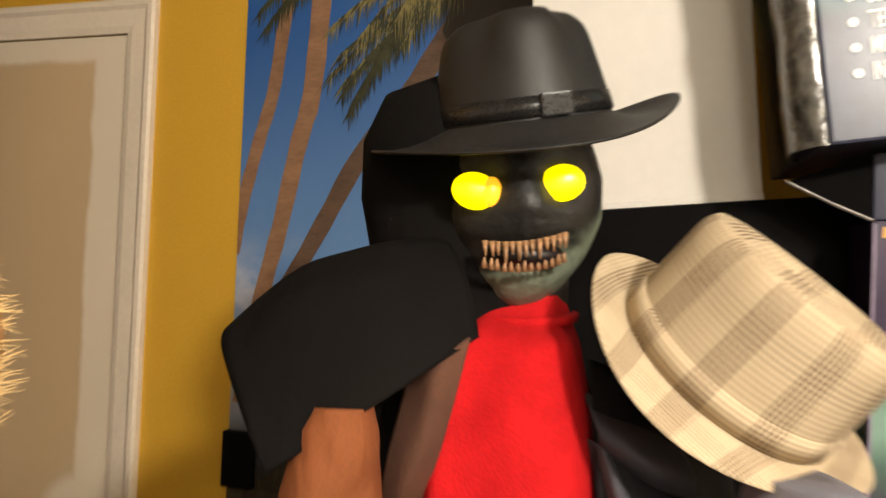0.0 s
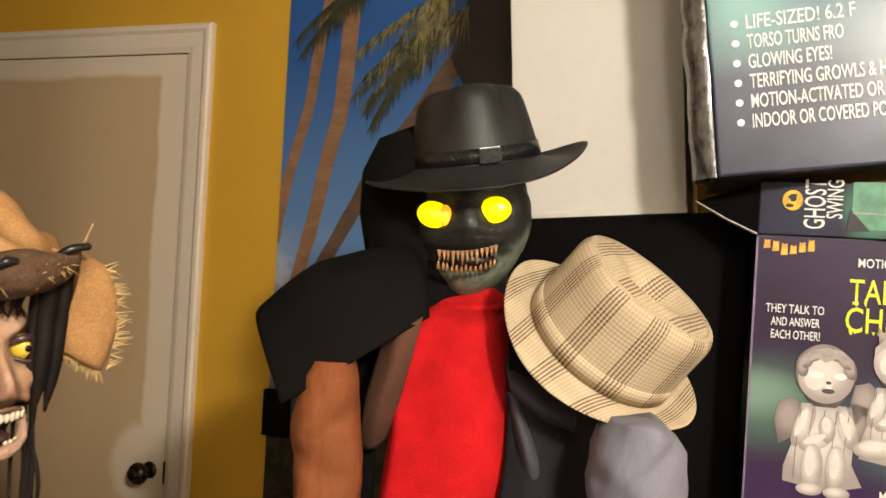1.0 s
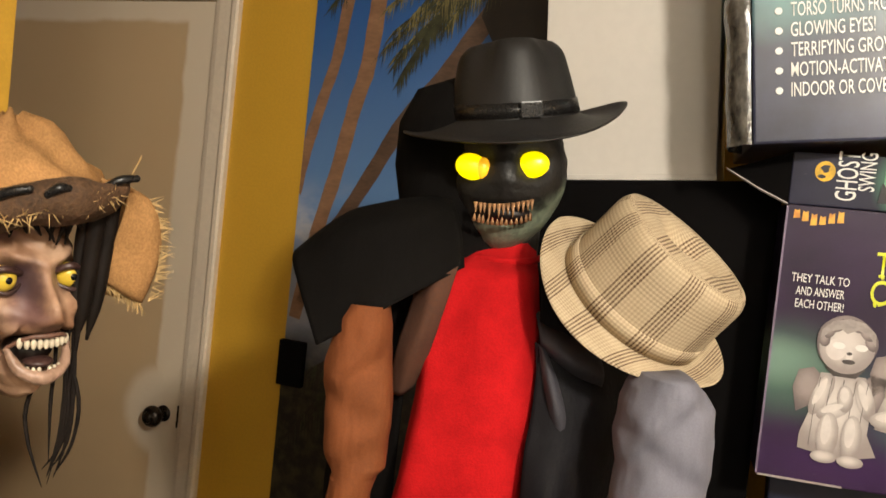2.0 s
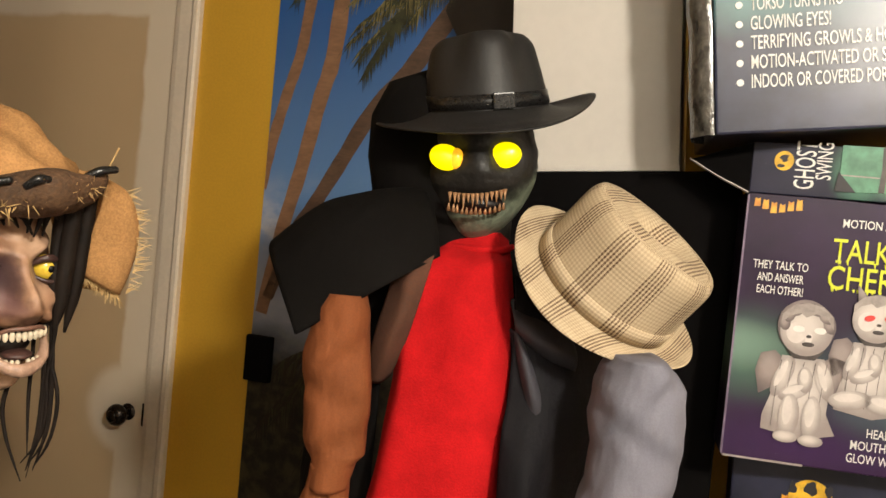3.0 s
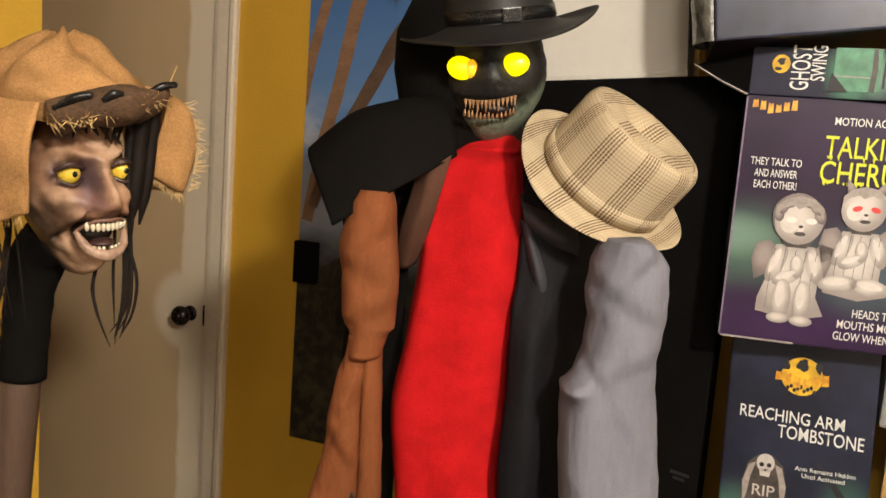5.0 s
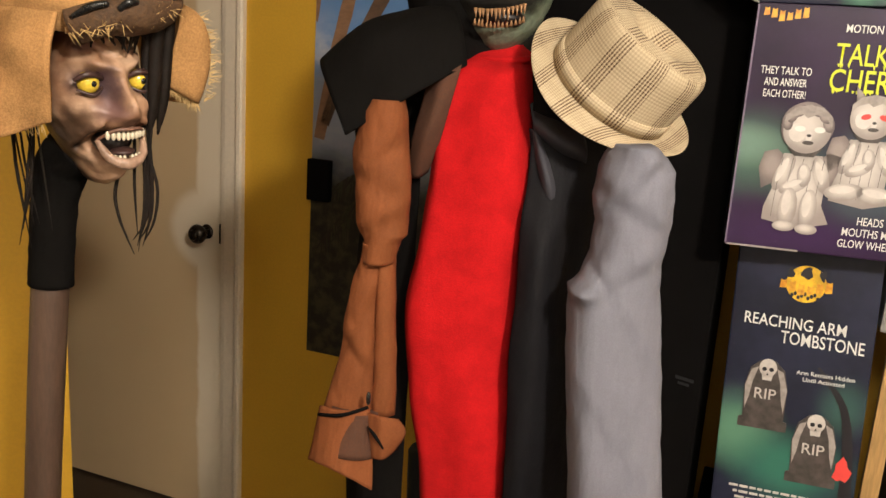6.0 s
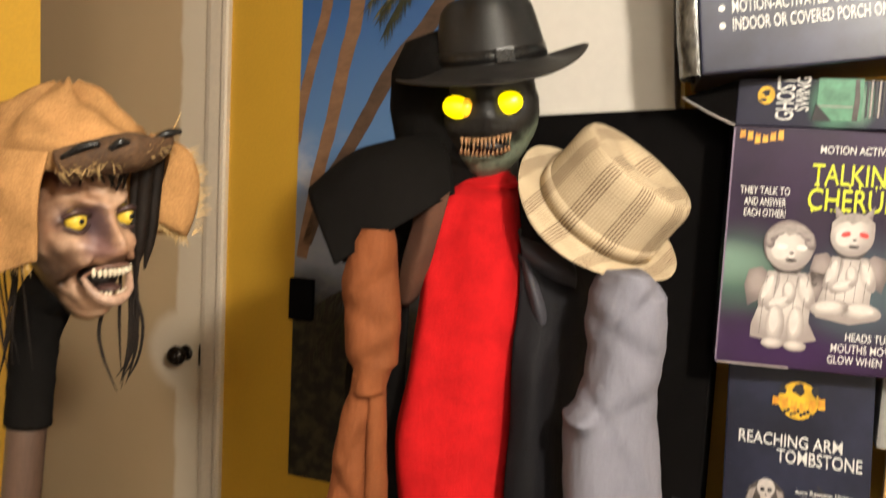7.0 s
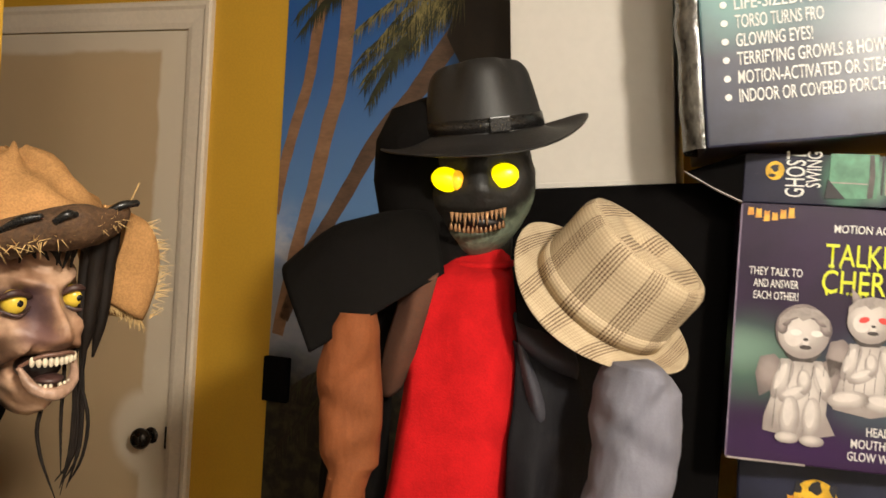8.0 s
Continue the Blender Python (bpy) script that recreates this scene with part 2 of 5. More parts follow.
def door_paint():
    """Beige brushed over a paler door, stopping short of the edges and round the knob."""
    m = bpy.data.materials.new("half_painted_door")
    m.use_nodes = True
    b = m.node_tree.nodes["Principled BSDF"]
    co = m.node_tree.nodes.new("ShaderNodeTexCoord")
    sep = m.node_tree.nodes.new("ShaderNodeSeparateXYZ")
    link(m, co.outputs["Object"], sep.inputs[0])
    w = math_node(m, "MULTIPLY", math_node(m, "SUBTRACT", noise_out(m, 7, 4), 0.5), 0.035)
    x = math_node(m, "ADD", sep.outputs[0], w)
    z = math_node(m, "ADD", sep.outputs[2], w)
    right = ramp(m, x, -0.095, -0.078)
    top = ramp(m, z, 1.965, 1.985)
    dx = math_node(m, "ADD", x, 0.06)
    dz = math_node(m, "SUBTRACT", z, 0.93)
    rad = math_node(m, "SQRT", math_node(m, "ADD", math_node(m, "MULTIPLY", dx, dx), math_node(m, "MULTIPLY", dz, dz)))
    knob = math_node(m, "SUBTRACT", 1.0, ramp(m, rad, 0.10, 0.14))
    bare = math_node(m, "MAXIMUM", math_node(m, "MAXIMUM", right, top), knob)
    n = noise_out(m, 3, 5, (1, 1, 0.4))
    beige = blend(m, n, (0.52, 0.375, 0.215, 1), (0.60, 0.435, 0.255, 1))
    pale = blend(m, n, (0.70, 0.59, 0.44, 1), (0.76, 0.65, 0.50, 1))
    link(m, blend(m, bare, beige, pale), b.inputs["Base Color"])
    b.inputs["Roughness"].default_value = 0.42
    bp = node(m, "ShaderNodeBump", Strength=0.15, Distance=0.001)
    link(m, noise_out(m, 60, 3, (1, 1, 0.15)), bp.inputs["Height"])
    link(m, bp.outputs[0], b.inputs["Normal"])
    return m


def plaid():
    """Tan and cream check woven with fine dark lines, laid out on the hat's own unrolled cloth."""
    m = bpy.data.materials.new("glen_check_cloth")
    m.use_nodes = True
    b = m.node_tree.nodes["Principled BSDF"]
    uv = m.node_tree.nodes.new("ShaderNodeUVMap")
    uv.uv_map = "cloth"
    sep = m.node_tree.nodes.new("ShaderNodeSeparateXYZ")
    link(m, uv.outputs[0], sep.inputs[0])

    def stripes(axis, period, duty, fine):
        c = sep.outputs[axis]
        band = math_node(m, "LESS_THAN", math_node(m, "FRACT", math_node(m, "DIVIDE", c, period)), duty)
        line = math_node(m, "LESS_THAN", math_node(m, "FRACT", math_node(m, "DIVIDE", c, fine)), 0.5)
        return math_node(m, "MULTIPLY", band, line), math_node(m, "MULTIPLY", math_node(m, "SUBTRACT", 1.0, band), line)

    su, qu = stripes(0, 0.060, 0.42, 0.0048)
    sv, qv = stripes(1, 0.056, 0.40, 0.0046)
    strong = math_node(m, "MULTIPLY", math_node(m, "ADD", math_node(m, "MULTIPLY", su, 1.2), math_node(m, "MULTIPLY", sv, 0.48)), 0.60)
    faint = math_node(m, "MULTIPLY", math_node(m, "ADD", qu, qv), 0.17)
    f = math_node(m, "ADD", strong, faint)
    n = noise_out(m, 30, 4)
    cream = blend(m, n, (0.50, 0.39, 0.245, 1), (0.61, 0.49, 0.33, 1))
    link(m, blend(m, f, cream, (0.10, 0.052, 0.024, 1)), b.inputs["Base Color"])
    b.inputs["Roughness"].default_value = 0.85
    bp = node(m, "ShaderNodeBump", Strength=0.3, Distance=0.0007)
    link(m, noise_out(m, 600, 2), bp.inputs["Height"])
    link(m, bp.outputs[0], b.inputs["Normal"])
    return m


def sky_print():
    m = bpy.data.materials.new("printed_sky")
    m.use_nodes = True
    b = m.node_tree.nodes["Principled BSDF"]
    co = m.node_tree.nodes.new("ShaderNodeTexCoord")
    sep = m.node_tree.nodes.new("ShaderNodeSeparateXYZ")
    link(m, co.outputs["Object"], sep.inputs[0])
    z = sep.outputs[2]
    n = noise_out(m, 5, 6, (1, 1, 1.6))
    col = blend(m, ramp(m, z, 1.45, 2.1), (0.11, 0.22, 0.42, 1), (0.018, 0.085, 0.27, 1))
    cloud = math_node(m, "MULTIPLY", ramp(m, n, 0.48, 0.68), math_node(m, "SUBTRACT", 1.0, ramp(m, z, 1.42, 1.62)))
    col = blend(m, cloud, col, (0.50, 0.47, 0.46, 1))
    haze = math_node(m, "SUBTRACT", 1.0, ramp(m, z, 1.33, 1.52))
    col = blend(m, math_node(m, "MULTIPLY", haze, 0.7), col, (0.33, 0.31, 0.31, 1))
    ground = math_node(m, "ADD", z, math_node(m, "MULTIPLY", n, 0.18))
    low = math_node(m, "SUBTRACT", 1.0, ramp(m, ground, 1.18, 1.36))
    n2 = noise_out(m, 24, 5)
    col = blend(m, low, col, blend(m, ramp(m, n2, 0.4, 0.65), (0.010, 0.009, 0.006, 1), (0.055, 0.045, 0.022, 1)))
    link(m, col, b.inputs["Base Color"])
    b.inputs["Roughness"].default_value = 0.5
    return m


DOOR_PAINT, PLAID, SKY_PRINT = door_paint(), plaid(), sky_print()

# ---- building tools ----
WALL = pose(-0.747, 1.835, 0, 0, 0, -18)      # along the papered wall: x along it, -y into the room


def thing(name, label, category, m=Matrix(), kind="", group=""):
    ob = new(name)
    ob.empty_display_size = 0.05
    ob.matrix_world = m
    return tagged(ob, label, category, group, kind)


def mesh_of(name, bm, mats, smooth=True):
    bmesh.ops.recalc_face_normals(bm, faces=bm.faces)
    me = bpy.data.meshes.new(name)
    bm.to_mesh(me)
    bm.free()
    for mt in (mats if isinstance(mats, (list, tuple)) else [mats]):
        me.materials.append(mt)
    for p in me.polygons:
        p.use_smooth = smooth
    return me


def part(name, bm, mats, parent=None, label="", smooth=False, at=None):
    ob = new(name, mesh_of(name, bm, mats, smooth))
    if parent:
        ob.parent = parent
    if at is not None:
        ob.matrix_basis = at
    if label:
        tagged(ob, label)
    return ob


def solid(name, bm, mats, m=Matrix(), label="", category="", kind="", smooth=False, group=""):
    """A thing that is one mesh."""
    ob = new(name, mesh_of(name, bm, mats, smooth))
    ob.matrix_world = m
    return tagged(ob, label, category, group, kind)


def split(name, bm, mat, parent):
    """Each loose piece of a mesh becomes a part of its own."""
    left = set(bm.faces)
    while left:
        group, todo = [], [left.pop()]
        while todo:
            f = todo.pop()
            group.append(f)
            for v in f.verts:
                for g in v.link_faces:
                    if g in left:
                        left.discard(g)
                        todo.append(g)
        own = bmesh.new()
        src, dst = bm.loops.layers.uv.get("shape"), own.loops.layers.uv.new("shape")
        table = {}
        for f in group:
            for v in f.verts:
                if v not in table:
                    table[v] = own.verts.new(v.co)
            nf = own.faces.new([table[v] for v in f.verts])
            if src:
                for lp, old in zip(nf.loops, f.loops):
                    lp[dst].uv = old[src].uv
        part(name, own, mat, parent)
    bm.free()


def block(x0, x1, y0, y1, z0, z1, bevel=0.0, bm=None, mat=0):
    own = bmesh.new()
    bmesh.ops.create_cube(own, size=1, matrix=Matrix.LocRotScale(((x0 + x1) / 2, (y0 + y1) / 2, (z0 + z1) / 2), None, (x1 - x0, y1 - y0, z1 - z0)))
    if bevel:
        bmesh.ops.bevel(own, geom=own.edges[:], offset=bevel, segments=2, affect="EDGES", profile=0.6)
    if bm is None:
        return own
    join(bm, own, mat)
    return bm


def join(bm, other, mat=0):
    """Adds all of another mesh to bm, with a material slot."""
    table = {v: bm.verts.new(v.co) for v in other.verts}
    for f in other.faces:
        try:
            nf = bm.faces.new([table[v] for v in f.verts])
            nf.material_index = mat
        except ValueError:
            pass
    other.free()


def loft(rings, closed=True, caps=True, bm=None, mat=0, uvs=None):
    """Skin over rings of points."""
    bm = bm or bmesh.new()
    layer = bm.loops.layers.uv.get("cloth") or bm.loops.layers.uv.new("cloth") if uvs else None
    vs = [[bm.verts.new(p) for p in r] for r in rings]
    k = len(rings[0])
    for i in range(len(rings) - 1):
        for j in range(k if closed else k - 1):
            j2 = (j + 1) % k
            f = bm.faces.new((vs[i][j], vs[i][j2], vs[i + 1][j2], vs[i + 1][j]))
            f.material_index = mat
            if uvs:
                for lp, (a, b) in zip(f.loops, ((i, j), (i, j + 1), (i + 1, j + 1), (i + 1, j))):
                    lp[layer].uv = uvs(a, b)
    if caps and closed:
        for r in (vs[0], vs[-1]):
            bm.faces.new(r).material_index = mat
    return bm


def tube(path, radii, n=16, bm=None, mat=0, squash=1.0, wrinkle=0.0, freq=14.0, caps=True, seed=0.0, steps=6):
    """A soft tube along a path of points, refined by a smooth curve, with cloth wrinkles."""
    P, R = [Vector(p) for p in path], list(radii)
    pts, rad = [], []
    for i in range(len(P) - 1):
        a, b, c, d = P[max(i - 1, 0)], P[i], P[i + 1], P[min(i + 2, len(P) - 1)]
        for q in range(steps):
            t = q / steps
            pts.append(0.5 * ((2 * b) + (c - a) * t + (2 * a - 5 * b + 4 * c - d) * t * t + (3 * b - a - 3 * c + d) * t ** 3))
            rad.append(R[i] + (R[i + 1] - R[i]) * (t * t * (3 - 2 * t)))
    pts.append(P[-1]), rad.append(R[-1])
    rings = []
    for i, p in enumerate(pts):
        d = (pts[min(i + 1, len(pts) - 1)] - pts[max(i - 1, 0)]).normalized()
        side = d.cross(Vector((0, 1, 0)))
        side = Vector((1, 0, 0)) if side.length < 1e-4 else side.normalized()
        up = side.cross(d).normalized()
        ring = []
        for j in range(n):
            a = 2 * math.pi * j / n
            o = side * math.cos(a) + up * math.sin(a) * squash
            r = rad[i]
            if wrinkle:
                q = p + o * r
                w = noise.noise(Vector((q.x * freq, q.y * freq, q.z * freq * 1.6 + seed))) + 0.5 * noise.noise(Vector((q.x * freq * 2.7 + seed, q.y * freq * 2.7, q.z * freq * 3.6)))
                r *= 1 + wrinkle * w
            ring.append(p + o * r)
        rings.append(ring)
    return loft(rings, caps=caps, bm=bm, mat=mat)


def ball(c, r, bm=None, mat=0, u=20, v=14, m=None):
    own = bmesh.new()
    bmesh.ops.create_uvsphere(own, u_segments=u, v_segments=v, radius=1)
    r = r if isinstance(r, (tuple, list)) else (r, r, r)
    own.transform(Matrix.Translation(c) @ (m or Matrix()) @ Matrix.Diagonal((*r, 1)))
    if bm is None:
        return own
    join(bm, own, mat)
    return bm


def cone(a, b, r0, r1, n=8, bm=None, mat=0):
    a, b = Vector(a), Vector(b)
    q = (b - a).to_track_quat("Z", "Y")
    rings = [[p + q @ Vector((r * math.cos(2 * math.pi * j / n), r * math.sin(2 * math.pi * j / n), 0)) for j in range(n)] for p, r in ((a, r0), (b, r1))]
    return loft(rings, bm=bm, mat=mat)


def plate(points, y, thick=0.0012, bm=None, mat=0):
    """A flat printed shape in the x-z plane facing -y, a hair proud of y."""
    bm = bm or bmesh.new()
    layer = bm.loops.layers.uv.get("shape") or bm.loops.layers.uv.new("shape")
    xs, zs = [p[0] for p in points], [p[1] for p in points]
    x0, z0, wx, wz = min(xs), min(zs), max(max(xs) - min(xs), 1e-6), max(max(zs) - min(zs), 1e-6)
    f = [bm.verts.new((x, y - thick, z)) for x, z in points]
    g = [bm.verts.new((x, y, z)) for x, z in points]
    front = bm.faces.new(f)
    front.material_index = mat
    for lp in front.loops:
        lp[layer].uv = ((lp.vert.co.x - x0) / wx, (lp.vert.co.z - z0) / wz)
    for i in range(len(f)):
        j = (i + 1) % len(f)
        bm.faces.new((f[i], f[j], g[j], g[i])).material_index = mat
    return bm


def oval(x, z, rx, rz, n=24, a0=0.0, turn=0.0, wob=0.0):
    out = []
    for i in range(n):
        a = a0 + 2 * math.pi * i / n
        k = 1 + wob * math.sin(3 * a + x * 50) + wob * 0.7 * math.sin(5 * a + z * 40)
        px, pz = rx * math.cos(a) * k, rz * math.sin(a) * k
        out.append((x + px * math.cos(turn) - pz * math.sin(turn), z + px * math.sin(turn) + pz * math.cos(turn)))
    return out


def lettering(body, x0, x1, z0, z1, y, mat, parent, turn=False, skew=0.0, name="lettering"):
    """Printed words that fill the given rectangle of a front face; turn: they read upwards."""
    cu = bpy.data.curves.new("words", "FONT")
    cu.body = body
    cu.extrude = 0.0
    cu.offset = 0.006
    cu.resolution_u = 3
    tmp = new("words", cu)
    dg = bpy.context.evaluated_depsgraph_get()
    me = bpy.data.meshes.new_from_object(tmp.evaluated_get(dg))
    bpy.data.objects.remove(tmp)
    xs, ys = [v.co.x for v in me.vertices], [v.co.y for v in me.vertices]
    ax, bx, ay, by = min(xs), max(xs), min(ys), max(ys)
    for v in me.vertices:
        fx, fy = (v.co.x - ax) / (bx - ax), (v.co.y - ay) / (by - ay)
        if turn:
            v.co = (x1 - (x1 - x0) * fy, y - 0.0012, z0 + (z1 - z0) * fx)
        else:
            v.co = (x0 + (x1 - x0) * fx, y - 0.0012, z0 + (z1 - z0) * fy + skew * fx)
    me.name = name
    me.materials.clear()
    me.materials.append(mat)
    ob = new(name, me)
    ob.parent = parent
    return ob


# ---- the room ----
SETTING = "structure"
solid("floor", block(-4, 4, -4, 4, -0.12, 0), FLOOR, label="dark brown wooden floor", category="floor", kind=SETTING)
solid("ceiling", block(-4, 4, -4, 4, 2.5, 2.6), CEILING, label="plain white ceiling", category="ceiling", kind=SETTING)
# the papered wall, with the doorway through it
wall = thing("wall_north", "yellow painted wall with a doorway and a poster", "wall", WALL, SETTING)
part("wall_panel", block(0.0, 4.2, 0.0, 0.12, 0, 2.5), YELLOW, wall)
part("wall_panel", block(-3.0, -0.80, 0.0, 0.12, 0, 2.5), YELLOW, wall)
part("wall_panel", block(-0.80, 0.0, 0.0, 0.12, 2.045, 2.5), YELLOW, wall)
# unseen walls that close the room, off-white to bounce neutral fill light
solid("wall_east", block(2.6, 2.72, -4, 4, 0, 2.5), OFF_WHITE, label="unseen side wall, off-white for neutral bounce light", category="wall", kind=SETTING)
solid("wall_south", block(-4, 4, -3.2, -3.08, 0, 2.5), OFF_WHITE, label="unseen back wall, off-white for neutral bounce light", category="wall", kind=SETTING)
solid("wall_west", block(-2.6, -2.48, -4, 4, 0, 2.5), OFF_WHITE, label="unseen side wall, off-white for neutral bounce light", category="wall", kind=SETTING)
solid("wall_partition", loft([[(-0.748, 0.934, z), (-0.866, 1.054, z), (-2.5, 1.054, z), (-2.5, 0.934, z)] for z in (0, 2.5)]), YELLOW, label="short yellow painted wall end beside the door", category="wall", kind=SETTING)

door = thing("door_1", "closed flat cream door patchily painted beige", "door", WALL, SETTING)
part("leaf", block(-0.785, -0.0015, 0.001, 0.045, 0.008, 2.031, 0.001), DOOR_PAINT, door)
bm = ball((-0.052, -0.044, 0.925), (0.029, 0.022, 0.029))
cone((-0.052, 0.01, 0.925), (-0.052, -0.035, 0.925), 0.012, 0.012, 14, bm)
cone((-0.052, 0.008, 0.925), (-0.052, -0.002, 0.925), 0.024, 0.022, 24, bm)
cone((-0.052, -0.062, 0.925), (-0.052, -0.0675, 0.925), 0.016, 0.013, 20, bm)
knob = part("door_knob", bm, BRONZE, door, "round dark bronze door knob", True)
part("latch_plate", block(-0.006, 0.002, -0.003, 0.02, 0.895, 0.955, 0.001), BRONZE, door)


def casing_profile(x0, x1, z0, z1, upright, flip=1):
    """Moulded trim: a flat with a raised outer bead."""
    prof = [(0.0, 0.0), (0.0, 0.010), (0.012, 0.014), (0.040, 0.016), (0.047, 0.022), (0.056, 0.022), (0.060, 0.016), (0.060, 0.0)]
    prof = [(a * 1.25, b) for a, b in prof]
    if upright:
        rings = [[(x0 + flip * a, -b, z + k * a) for a, b in prof] for k, z in ((0, z0), (1, z1))]
    else:
        rings = [[(x + k * a, -b, z0 + a) for a, b in prof] for k, x in ((-1, x0), (1, x1))]
    return loft(rings)


part("casing", casing_profile(0.006, 0, 0, 2.0325, True), TRIM, door, "cream moulded door casing")
part("casing", casing_profile(-0.795, 0.006, 2.0328, 0, False), TRIM, door)
part("casing", casing_profile(-0.795, 0, 0, 2.0325, True, -1), TRIM, door)
part("jamb", block(0.0, 0.006, -0.001, 0.10, 0, 2.0325), TRIM, door)
solid("baseboard", block(0.087, 4.0, -0.014, -0.001, 0, 0.085, 0.003), TRIM, WALL, "low cream baseboard", "baseboard", SETTING)

# ---- the poster ----
poster = thing("beach_poster", "tall poster of palm trees against blue sky on the wall", "poster", WALL)
part("sheet", block(0.3035, 1.16, -0.0035, -0.0005, 0.622, 2.40), SKY_PRINT, poster)
PY = -0.0038


def band_strip(points, w0, w1, y, bm=None, mat=0):
    bm = bm or bmesh.new()
    n = 24
    L_, R_ = [], []
    P = [Vector((x, z)) for x, z in points]
    for i in range(n + 1):
        t = i / n * (len(P) - 1)
        k = min(int(t), len(P) - 2)
        f = t - k
        a, b, c, d = P[max(k - 1, 0)], P[k], P[k + 1], P[min(k + 2, len(P) - 1)]
        q = 0.5 * ((2 * b) + (c - a) * f + (2 * a - 5 * b + 4 * c - d) * f * f + (3 * b - a - 3 * c + d) * f ** 3)
        dd = (c - b).normalized()
        nn = Vector((-dd.y, dd.x)) * (w0 + (w1 - w0) * i / n) / 2 * (1 + 0.05 * math.sin(i * 2.3))
        L_.append(q + nn), R_.append(q - nn)
    outline = [(max(p.x, 0.3045), p.y) for p in L_ + R_[::-1]]
    va = [bm.verts.new((x, y - 0.0008, z)) for x, z in outline]
    m2 = len(L_)
    for i in range(m2 - 1):
        a, b, c, d = va[i], va[i + 1], va[2 * m2 - 2 - i], va[2 * m2 - 1 - i]
        bm.faces.new((a, b, c, d)).material_index = mat
    return bm


part("palm_trunk", band_strip([(0.470, 2.40), (0.399, 2.07), (0.375, 1.898), (0.343, 1.781), (0.312, 1.653), (0.295, 1.55)], 0.030, 0.030, PY), TRUNK, poster)
part("palm_trunk", band_strip([(0.490, 2.40), (0.476, 2.07), (0.462, 1.88), (0.438, 1.785), (0.403, 1.612), (0.364, 1.454), (0.325, 1.24)], 0.046, 0.034, PY), TRUNK, poster)
part("palm_trunk", band_strip([(0.90, 2.20), (0.733, 1.961), (0.665, 1.859), (0.576, 1.754), (0.506, 1.629), (0.444, 1.52), (0.40, 1.45), (0.34, 1.28)], 0.050, 0.030, PY), TRUNK_DARK, poster)
part("dark_foliage", plate([(0.80, 2.39), (0.77, 2.1), (0.74, 2.0), (0.78, 1.93), (0.80, 1.80), (0.84, 1.74), (0.90, 1.62), (1.0, 1.3), (1.15, 1.2), (1.15, 2.39)], PY - 0.0008), FROND_BROWN, poster)


def fronds(root, tips, y, seed, count, spread, mats, w=0.005):
    """Palm fronds: a bent rib for each tip, hung with narrow leaflets."""
    rnd = random.Random(seed)
    bm = bmesh.new()
    for tx, tz in tips:
        a, b = Vector(root), Vector((tx, tz))
        mid = (a + b) / 2 + Vector((0, 0.03))
        for i in range(count):
            t = (i + 0.5) / count
            p = a * (1 - t) ** 2 + mid * 2 * t * (1 - t) + b * t * t
            for sgn in (-1, 1):
                ang = math.atan2((b - a).y, (b - a).x) + sgn * (0.5 + rnd.random() * 0.5)
                dirv = Vector((math.cos(ang), math.sin(ang))) * 0.5 + Vector((0, -0.75))
                q = p + dirv.normalized() * spread * (0.6 + 0.6 * rnd.random()) * (1.1 - 0.5 * t)
                nrm = Vector((-(q - p).y, (q - p).x)).normalized() * w * 0.5 * (0.6 + 0.8 * rnd.random())
                yy = y - 0.0004 * rnd.random()
                if min(p.x, q.x) < 0.307:
                    continue
                f = bm.faces.new([bm.verts.new((v.x, yy, v.y)) for v in (p - nrm, p + nrm, q)])
                f.material_index = 1 if rnd.random() < 0.32 else 0
    return part("palm_frond", bm, mats, poster)


fronds((0.78, 2.12), [(0.52, 1.96), (0.50, 1.92), (0.53, 1.90), (0.60, 1.96), (0.66, 1.98)], PY - 0.0018, 1, 60, 0.085, [FROND, FROND_LIGHT], 0.0035)
fronds((0.74, 2.16), [(0.50, 2.02), (0.56, 1.99), (0.64, 2.02)], PY - 0.0024, 2, 60, 0.075, [FROND_LIGHT, FROND], 0.0035)
fronds((0.66, 2.02), [(0.545, 1.84), (0.555, 1.85), (0.53, 1.88)], PY - 0.0020, 6, 52, 0.065, [FROND, FROND], 0.0035)
fronds((0.52, 2.20), [(0.345, 2.02), (0.33, 2.06), (0.37, 2.05), (0.43, 2.10)], PY - 0.0018, 3, 46, 0.075, [FROND, FROND], 0.0045)
fronds((0.56, 1.20), [(0.36, 1.10), (0.40, 1.0), (0.48, 0.9), (0.34, 0.95)], PY - 0.0018, 4, 40, 0.12, [FROND_BROWN, FROND])
solid("wall_box", block(0.301, 0.372, -0.026, -0.006, 1.070, 1.185, 0.004), BLACK_CARD, WALL, "small flat black plastic box over the poster's edge", "wall box")
# ---- cartons along the wall ----
carton = thing("black_carton", "tall plain black carton standing against the wall", "carton", WALL)
bm = block(0.985, 1.425, -0.385, -0.06, 0, 1.640, 0.004)
for v in bm.verts:                            # the lid has sunk on one side
    if v.co.z > 1.0:
        v.co.z += 0.0787 * (v.co.x - 1.319)
part("body", bm, BLACK_CARD, carton)
part("print_bar", plate([(1.372, 0.895), (1.408, 0.890), (1.408, 0.896), (1.372, 0.901)], -0.3855), INK_DIM, carton)
part("print_bar", plate([(1.378, 0.884), (1.400, 0.881), (1.400, 0.886), (1.378, 0.889)], -0.3855), INK_DIM, carton)

